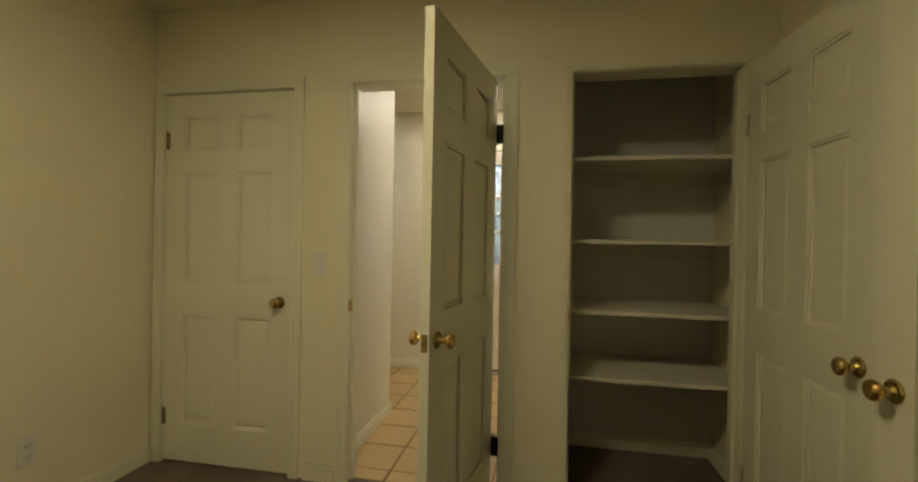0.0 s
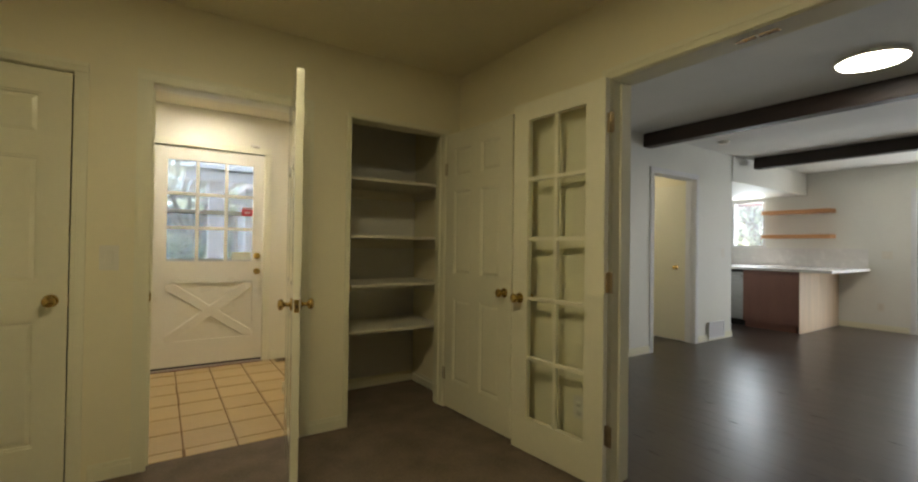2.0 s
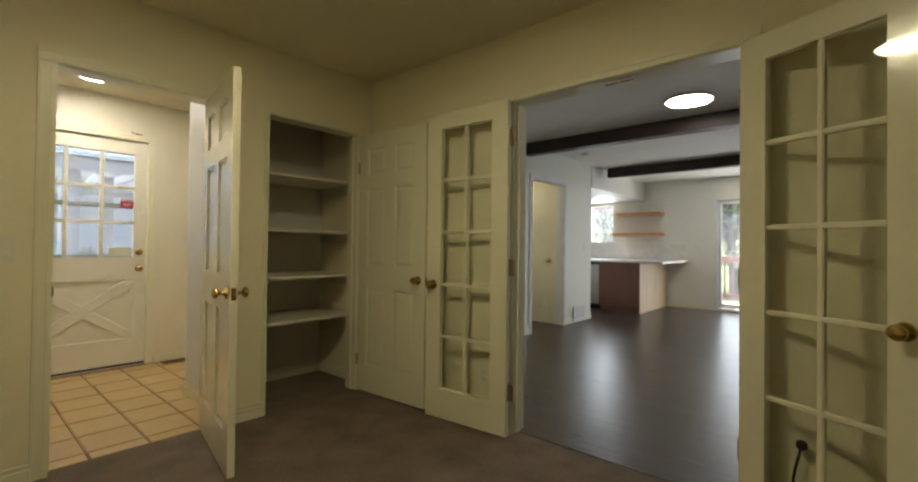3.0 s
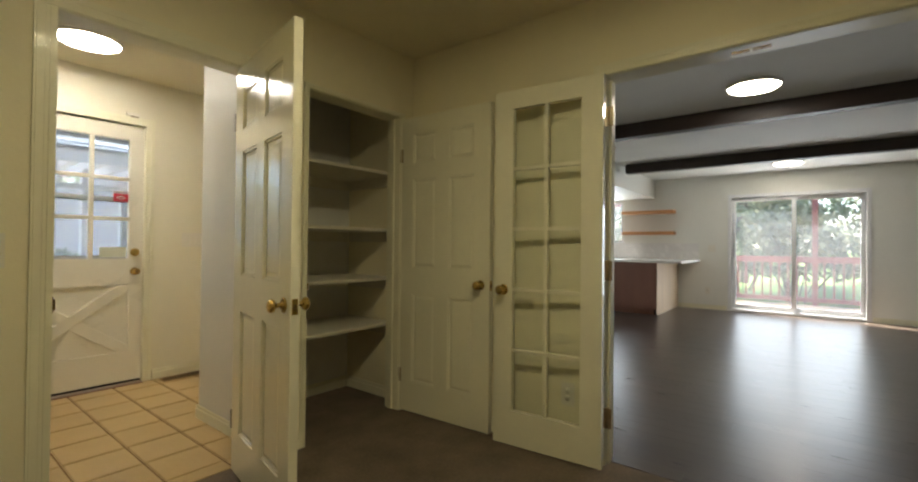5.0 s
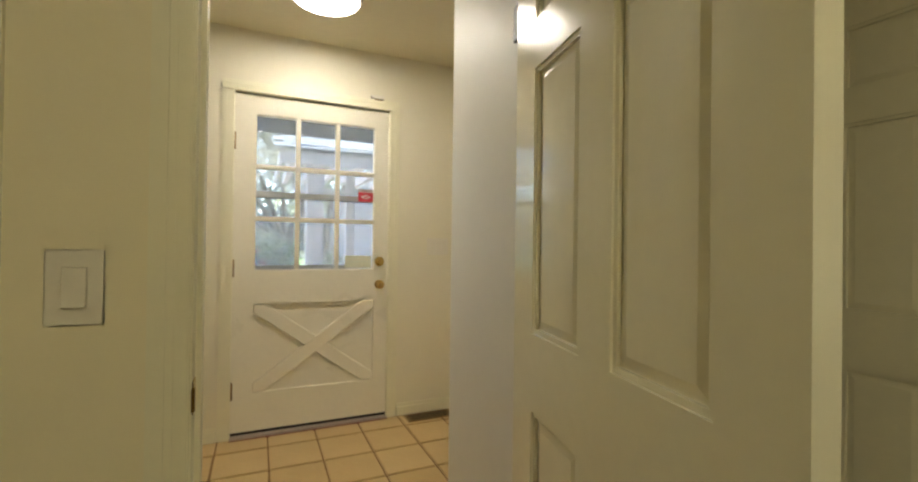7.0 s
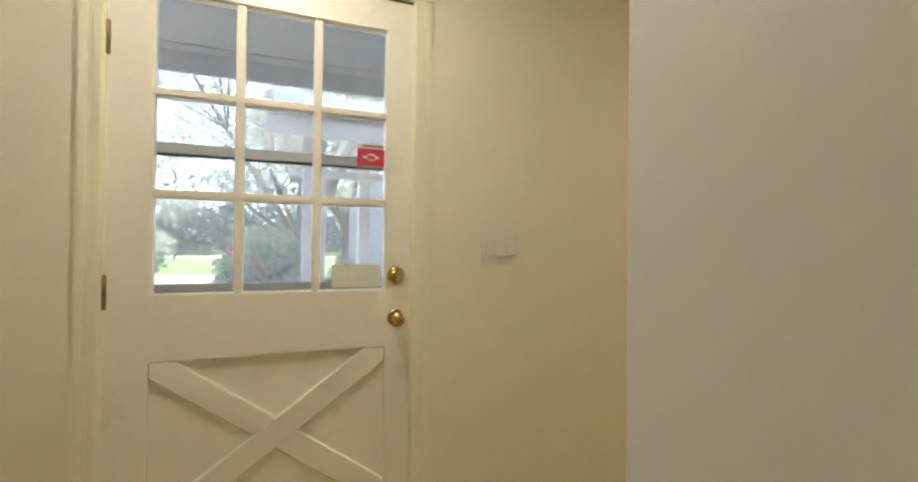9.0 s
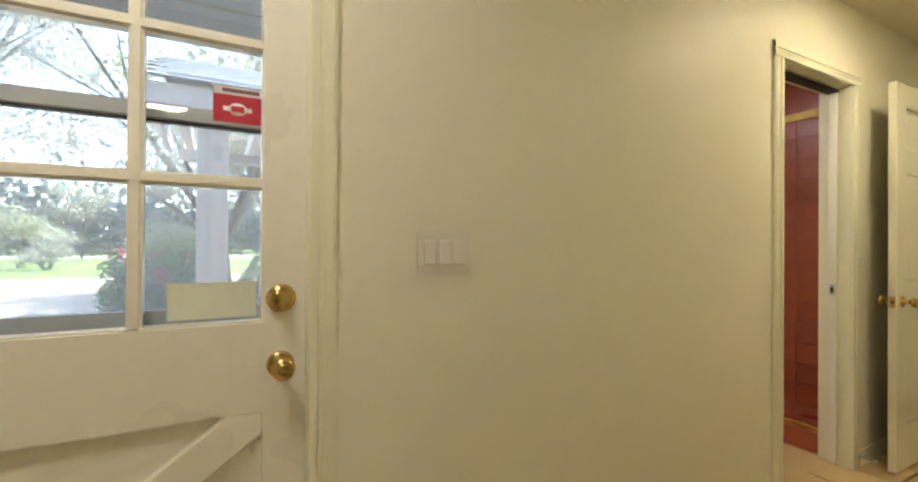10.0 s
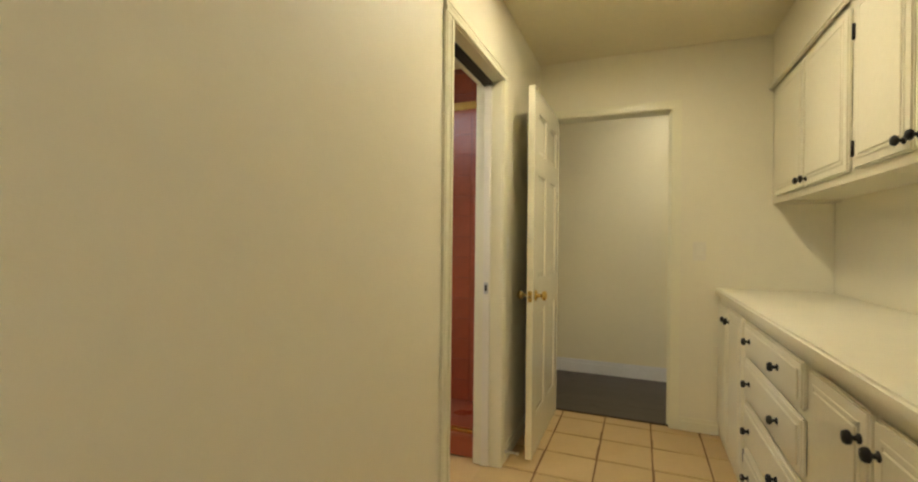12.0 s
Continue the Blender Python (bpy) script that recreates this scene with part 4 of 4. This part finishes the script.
part("handle", rbox(6.72, 6.745, 2.7, 3.22, 0.76, 0.79, 0.006), STEEL, dw)
part("plinth", boxes((6.82, 7.4, 2.67, 3.25, 0, 0.099)), DARK, dw)
bs = structure("backsplash", boxes((LX - 0.008, LX - 0.001, 1.55, 4.4, 0.927, 1.232)), QUARTZ, "white backsplash behind the counter", "backsplash")
# flat closed door in the hall beyond
hd = thing("door_hall", "closed plain pale door with small brass knob", "door", pose(4.748, 2.425, 0, 0, 0, 90), kind="structure")
part("leaf", rbox(0, 0.825, 0.002, 0.03, 0.01, 2.02, 0.002), TRIM, hd)
part("knob", lathe(KNOB, pose(0.165, 0.03, 0.95, -90, 0, 0)), BRASS, hd, "brass knob")

# ---- outside ----
structure("ground", boxes((-400, 400, -400, 400, -0.5, -0.22)), GRASS, "sunlit mown green lawn", "lawn")
structure("path", boxes((-12, 3.2, 4.46, 5.9, -0.21, -0.06), (-45, 8, 5.9, 24.0, -0.215, -0.19), (-60, 30, 47.0, 53.0, -0.215, -0.19)), CONCRETE, "pale sunlit gravel drive and porch slab", "path")
# porch roof over the front door
structure("porch_soffit", boxes((-5, 0.9, 4.34, 5.62, 2.30, 2.42)), SOFFIT, "blue-grey boarded porch soffit", "soffit")
structure("porch_seam", boxes((-5, 0.9, 4.92, 4.935, 2.294, 2.2995), (-5, 0.9, 5.485, 5.50, 2.292, 2.2995)), BARK, "dark joints between the soffit boards", "soffit joint")
structure("porch_trim", boxes((-5, 0.9, 5.625, 5.66, 2.185, 2.46)), SOFFIT, "blue-grey eave board", "eave")
# out of view; added to keep direct sun off the house and its openings
structure("roof_slab", boxes((-6, 8.6, -4.5, 5.66, 2.62, 2.75)), SHINGLE, "unseen grey shingled house roof, added to block the sun", "roof")
structure("wall_outer", boxes((-6, -2.5, 4.34, 4.46, -0.2, 2.6), (-2.5, -1.06, 4.345, 4.40, -0.2, 2.6), (0.05, 0.9, 4.345, 4.40, -0.2, 2.6)), SIDING, "blue-grey outer house wall", "wall")

wing = thing("garden_wing", "blue-grey sided wing with white trim and grey shingled roof", "house")
part("wall", boxes((1.0, 6.0, 6.4, 14.0, -0.2, 2.3)), SIDING, wing)
for i in range(14):
    part("siding_board", bevel(boxes((0.985, 0.9995, 6.42, 13.9, -0.15 + i * 0.17, 0.005 + i * 0.17)), 0.004, 1), SIDING, wing)
win = part("window", boxes((0.95, 0.984, 7.3, 7.4, 0.5, 2.0), (0.95, 0.984, 8.5, 8.6, 0.5, 2.0), (0.95, 0.984, 7.4, 8.5, 1.92, 2.0), (0.95, 0.984, 7.4, 8.5, 0.5, 0.58), (0.95, 0.984, 7.92, 7.98, 0.58, 1.92)), WHITEEXT, wing, "white window frame")
part("pane", boxes((0.97, 0.983, 7.4, 8.5, 0.58, 1.92)), DARK, win)
part("corner_board", boxes((0.955, 0.984, 6.40, 6.52, -0.2, 2.3)), WHITEEXT, wing)
lan = part("lantern", lathe(((0.01, 0), (0.05, 0.02), (0.06, 0.14), (0.09, 0.16), (0.02, 0.22), (0.001, 0.24)), pose(0.88, 6.95, 1.5), 6), BLACK, wing, "black wall lantern")
part("bracket", boxes((0.87, 0.984, 6.94, 6.96, 1.74, 1.76)), BLACK, lan)
# covered walk with post, beam, rafters and shingles
cw = thing("covered_walk", "white post-and-beam covered walk with grey shingled roof", "porch")
part("post", rbox(-0.345, -0.155, 6.56, 6.75, -0.19, 2.178, 0.006, 1), WHITEOUT, cw, "white square post")
part("tie_beam", rbox(-0.46, 1.0, 6.77, 6.86, 1.77, 1.84, 0.006, 1), WHITEOUT, cw, "white cross beam")
part("beam", rbox(-0.52, 1.0, 6.52, 6.78, 2.179, 2.30, 0.006, 1), WHITEOUT, cw, "white beam")
part("fascia", rbox(-0.64, 1.0, 6.46, 6.505, 2.055, 2.20, 0.004, 1), WHITEOUT, cw, "white fascia board")
part("barge_board", rbox(-0.64, -0.60, 6.506, 8.3, 2.06, 2.21, 0.004, 1), WHITEOUT, cw, "white barge board")
part("post", rbox(0.27, 0.39, 7.55, 7.67, -0.19, 2.12, 0.006, 1), WHITEOUT, cw, "white square post")
for i in range(6):
    part("rafter", rbox(-0.5 + i * 0.28, -0.43 + i * 0.28, 6.79, 9.0, 2.125, 2.25, 0.004, 1), WHITEOUT, cw)
for r in range(11):
    y0, z0 = 6.42 + r * 0.16, 2.215 + r * 0.066
    for c in range(7):
        bm = boxes((-0.70 + c * 0.245 + (r % 2) * 0.1, -0.46 + c * 0.245 + (r % 2) * 0.1, y0, y0 + 0.22, z0, z0 + 0.018))
        for v in bm.verts:
            v.co.z += (v.co.y - y0) * 0.38
        part("shingle", bm, SHINGLE, cw)


def leaves(n, pick, size, seed, flat=0.5):
    """Many small folded leaves as one mesh; pick gives each one's centre."""
    rng = np.random.default_rng(seed)
    c = pick(rng, n)
    u = rng.normal(size=(n, 3))
    u /= np.linalg.norm(u, axis=1)[:, None]
    w = np.cross(u, rng.normal(size=(n, 3)))
    w /= np.linalg.norm(w, axis=1)[:, None]
    s = size * rng.uniform(0.6, 1.4, (n, 1))
    v = np.concatenate([c - u * s, c + w * s * flat, c + u * s, c - w * s * flat], 1).reshape(-1, 3)
    me = bpy.data.meshes.new("leaves")
    me.from_pydata(v.tolist(), [], np.arange(4 * n).reshape(-1, 4).tolist())
    return me


def clumps(rng, n, centres, radius, squash=0.7):
    idx = rng.integers(0, len(centres), n)
    d = rng.normal(size=(n, 3))
    d /= np.linalg.norm(d, axis=1)[:, None]
    r = rng.uniform(0.3, 1.0, (n, 1)) ** 0.6
    return np.array(centres)[idx] + d * r * np.array([radius, radius, radius * squash])


def limb(bm, a, b, r0, r1, seg=7):
    a, b = Vector(a), Vector(b)
    q = (b - a).to_track_quat("Z", "Y").to_matrix()
    rings = []
    for p, r in ((a, r0), ((a + b) / 2 + Vector((random.uniform(-1, 1), random.uniform(-1, 1), 0)) * r0, (r0 + r1) / 2), (b, r1)):
        rings.append([bm.verts.new(p + q @ Vector((r * math.cos(6.2832 * i / seg), r * math.sin(6.2832 * i / seg), 0))) for i in range(seg)])
    for s, t in zip(rings, rings[1:]):
        for i in range(seg):
            bm.faces.new((s[i], s[(i + 1) % seg], t[(i + 1) % seg], t[i]))


def tree(label, x, y, h, spread, trunk_r, material, n, leaf, seed, z=-0.22, low=0.3, clump=0.9):
    random.seed(seed)
    t = thing("tree", label, "tree", pose(x, y, z))
    bm = bmesh.new()
    fork = Vector((random.uniform(-0.2, 0.2), random.uniform(-0.2, 0.2), h * low))
    limb(bm, (0, 0, 0), fork, trunk_r, trunk_r * 0.75)
    ends = []
    for i in range(9):
        a = 6.2832 * i / 9 + random.uniform(-0.3, 0.3)
        e = Vector((math.cos(a) * spread * random.uniform(0.4, 0.8), math.sin(a) * spread * random.uniform(0.4, 0.8), h * random.uniform(low + 0.15, 0.9)))
        limb(bm, fork, e, trunk_r * 0.5, trunk_r * 0.16)
        ends += [e, (e + fork) / 2 + Vector((0, 0, h * 0.08))]
        for k in range(4):
            f = e + Vector((random.uniform(-1, 1), random.uniform(-1, 1), random.uniform(-0.35, 0.7))) * spread * 0.42
            limb(bm, (e + fork * 0.6) / 1.6, f, trunk_r * 0.18, trunk_r * 0.05, 5)
            ends.append(f)
    part("trunk", bm, BARK, t, "grey-brown trunk and limbs")
    me = leaves(n, lambda rng, k: clumps(rng, k, [tuple(e) for e in ends], clump), leaf, seed)
    me.materials.append(material)
    o = new("crown", me)
    o.parent = t
    return t


def bush(label, x, y, r, h, material, n, leaf, seed, flowers=0):
    rng = np.random.default_rng(seed)
    b = thing("bush", label, "bush", pose(x, y, -0.2))
    cs = [(rng.uniform(-r, r) * 0.6, rng.uniform(-r, r) * 0.6, rng.uniform(0.25, 0.8) * h) for _ in range(14)]
    st = bmesh.new()
    for c in cs:
        limb(st, (c[0] * 0.2, c[1] * 0.2, 0), c, 0.02, 0.008, 5)
    part("stems", st, BARK, b)
    me = leaves(n, lambda g, k: clumps(g, k, cs, r * 0.5, 0.6), leaf, seed)
    me.materials.append(material)
    o = new("foliage", me)
    o.parent = b
    if flowers:
        fm = leaves(flowers * 14, lambda g, k: np.repeat(clumps(g, flowers, cs, r * 0.58, 0.62), 14, 0)[:k] + g.normal(size=(k, 3)) * 0.035, 0.04, seed + 1, 0.8)
        fm.materials.append(PINK)
        f = new("flowers", fm)
        f.parent = b
    return b


tree("wide flowering tree with white spring blossom", 0.05, 16.5, 9.6, 6.2, 0.17, BLOSSOM, 34000, 0.048, 3, low=0.14, clump=0.85)
tree("flowering tree with white spring blossom", -6.8, 18.0, 10.0, 5.0, 0.18, BLOSSOM, 30000, 0.055, 4, low=0.15, clump=0.85)
tree("leafy green garden tree", 1.6, 20.0, 8.0, 3.5, 0.2, LEAFY, 7000, 0.12, 5, low=0.25)
tree("small bare pale tree beyond the lawn", -9.1, 46.0, 5.8, 2.6, 0.11, BLOSSOM, 2600, 0.07, 6, low=0.3, clump=0.6)
bush("rhododendron bush with pink flowers by the porch", -1.74, 6.5, 0.50, 1.55, RHODO, 2400, 0.065, 11, 12)
bush("dark green rounded bush with a few pink flowers", -0.78, 9.8, 0.72, 1.6, RHODO, 3200, 0.05, 12, 10)
bush("pale green clipped garden bush", -0.85, 14.0, 0.85, 2.0, LEAFY, 3000, 0.04, 13)
bush("low pale green mounded bush on the gravel", -1.52, 11.2, 0.22, 0.85, LEAFY, 700, 0.035, 16)
bush("glossy green bush beside the covered walk", 0.0, 7.9, 0.32, 1.45, LEAF, 900, 0.05, 14, 3)
bush("white flowering bush at the far side of the lawn", -7.3, 31.0, 1.2, 2.0, BLOSSOM, 1600, 0.07, 15)
bush("tall yellow-green bush at the far side of the lawn", -8.6, 33.0, 1.8, 3.6, LEAFY, 2600, 0.08, 17)
# far woods
wm = leaves(20000, lambda g, k: np.stack([g.uniform(-60, 45, k), g.uniform(60, 76, k), np.abs(g.normal(0, 1, k)) ** 0.8 * 4.2], 1), 0.5, 31)
wm.materials.append(DARKLEAF)
tagged(new("woods", wm), "dark distant conifer woods beyond the lawn", "woods", kind="stuff")
fence = thing("garden_fence", "weathered wooden fence across the far lawn", "fence", pose(-22, 54, -0.2))
for i in range(13):
    part("post", boxes((i * 2.0 - 0.06, i * 2.0 + 0.06, -0.06, 0.06, 0, 1.2)), BARK, fence)
for z in (0.4, 0.75, 1.1):
    part("rail", boxes((0, 24, 0.06, 0.1, z - 0.06, z + 0.06)), BARK, fence)

# deck behind the sliding door
dk = thing("deck", "red-stained timber deck with railing", "deck", kind="structure")
for i in range(15):
    part("board", boxes((LX + 0.15 + i * 0.145, LX + 0.288 + i * 0.145, -4.5, 5.0, -0.06, -0.02)), LIGHTWOOD, dk)
RX = LX + 2.25
part("top_rail", rbox(RX - 0.07, RX + 0.07, -4.5, 5.0, 0.86, 0.99, 0.006, 1), DECK, dk)
part("header_beam", rbox(RX - 0.05, RX + 0.05, -4.5, 5.0, 2.20, 2.38, 0.006, 1), DECK, dk)
part("bottom_rail", rbox(RX - 0.03, RX + 0.03, -4.5, 5.0, 0.05, 0.14, 0.005, 1), DECK, dk)
for y in (-3.6, -1.9, -0.2, 1.5, 3.2):
    part("post", rbox(RX - 0.05, RX + 0.05, y - 0.05, y + 0.05, -0.2, 2.198 if y == -0.2 else 0.86, 0.005, 1), DECK, dk)
for i in range(62):
    y = -4.4 + i * 0.15
    part("baluster", boxes((RX - 0.018, RX + 0.018, y - 0.018, y + 0.018, 0.14, 0.86)), DECK, dk)
tree("leafy tree behind the deck", 13.5, 1.6, 7.5, 3.2, 0.14, LEAFY, 8000, 0.10, 21, low=0.2)
tree("leafy tree behind the deck", 15.0, -2.6, 8.5, 3.6, 0.15, LEAFY, 8000, 0.11, 22, low=0.2)
tree("leafy tree behind the deck", 14.5, 5.6, 7.5, 3.4, 0.15, BLOSSOM, 6000, 0.10, 23, low=0.2)
tree("leafy tree behind the deck", 18.0, -6.5, 9.0, 4.0, 0.16, LEAF, 7000, 0.13, 24, low=0.2)
bush("tall light green shrub beyond the deck", 12.6, 0.2, 1.7, 3.4, LEAFY, 3800, 0.085, 25)
bush("tall light green shrub beyond the deck", 12.9, 3.2, 1.8, 3.6, LEAFY, 3800, 0.085, 26)
bush("tall light green shrub beyond the deck", 12.8, -2.8, 1.8, 3.8, LEAFY, 3800, 0.085, 40)
bush("tall light green shrub beyond the deck", 15.5, 1.6, 2.4, 5.0, LEAFY, 3800, 0.085, 41)
bush("tall light green shrub beyond the deck", 15.5, -5.5, 2.6, 5.0, LEAFY, 3800, 0.085, 42)
bush("tall light green shrub beyond the deck", 15.0, 6.0, 2.4, 4.6, LEAFY, 3800, 0.085, 43)
bush("tall light green shrub beyond the deck", 17, -2, 2.6, 5.5, LEAFY, 3800, 0.085, 44)
tree("tall leafy tree beyond the deck", 20.0, 2.0, 10.0, 4.5, 0.2, LEAFY, 9000, 0.14, 27, low=0.15)
tree("tall leafy tree beyond the deck", 22.0, -9.0, 11.0, 5.0, 0.2, LEAF, 8000, 0.16, 28, low=0.15)

# ---- floor pieces ----
P_T, P_X, P_Y = 0.28, 0.274, 0.285
tile_mesh = bpy.data.meshes.new("tile")
bm = bevel(boxes((-P_T / 2 + 0.0045, P_T / 2 - 0.0045, -P_T / 2 + 0.0045, P_T / 2 - 0.0045, -0.012, 0.0)), 0.004, 2)
bm.to_mesh(tile_mesh)
bm.free()
tile_mesh.materials.append(TILE)
rt = random.Random(5)
for i in range(-8, 15):
    for j in range(-6, 2):
        cx, cy = -0.226 + (i + 0.5) * P_X, 3.725 + (j + 0.5) * P_Y
        if not (2.2 < cy + 0.1 and cy - 0.1 < 4.22 and FX0 < cx < 3.75):
            continue
        if (cx < -1.2 and cy < 3.0) or (cx > 0.05 and cy < 2.95):
            continue
        a0, a1 = cx - P_X / 2, min(cx + P_X / 2, 3.715)
        b0, b1 = max(cy - P_Y / 2, 2.195), cy + P_Y / 2
        o = new("tile", tile_mesh)
        o.parent = floor_tiles
        o.scale = ((a1 - a0) / P_T, (b1 - b0) / P_T, 1)
        o.location = ((a0 + a1) / 2, (b0 + b1) / 2, rt.uniform(-0.0012, 0.0))
        o.rotation_euler = (rt.uniform(-0.002, 0.002), rt.uniform(-0.002, 0.002), 0)
P_W = 0.128
plank_meshes = {}
rp = random.Random(8)
x = 1.06
n_planks = 0
while x < LX:
    y = -3.6 - rp.uniform(0, 1.4)
    y_end = 4.9 if x > 3.72 else 2.4
    while y < y_end - 0.03:
        ln = round(min(rp.choice((1.4, 1.9, 2.4)), y_end - y), 2)
        key = ln
        if key not in plank_meshes:
            bm = bevel(boxes((0, P_W - 0.0006, 0, ln - 0.0006, -0.012, 0.0)), 0.0004, 1)
            me = bpy.data.meshes.new("plank")
            bm.to_mesh(me)
            bm.free()
            me.materials.append(PLANK)
            plank_meshes[key] = me
        o = new("plank", plank_meshes[key])
        o.parent = floor_wood
        o.location = (x, y, rp.uniform(-0.0002, 0))
        y += ln
        n_planks += 1
    x += P_W
# red wall tiles of the shower
shower_tile = bpy.data.meshes.new("wall_tile")
bm = bevel(boxes((-0.006, 0.0, -0.0735, 0.0735, -0.0735, 0.0735)), 0.002, 1)
bm.to_mesh(shower_tile)
bm.free()
shower_tile.materials.append(REDTILE)
for i in range(11):
    for j in range(16):
        o = new("wall_tile", shower_tile)
        o.parent = tw
        o.location = (3.55, 4.44 + i * 0.15, 0.105 + j * 0.15)
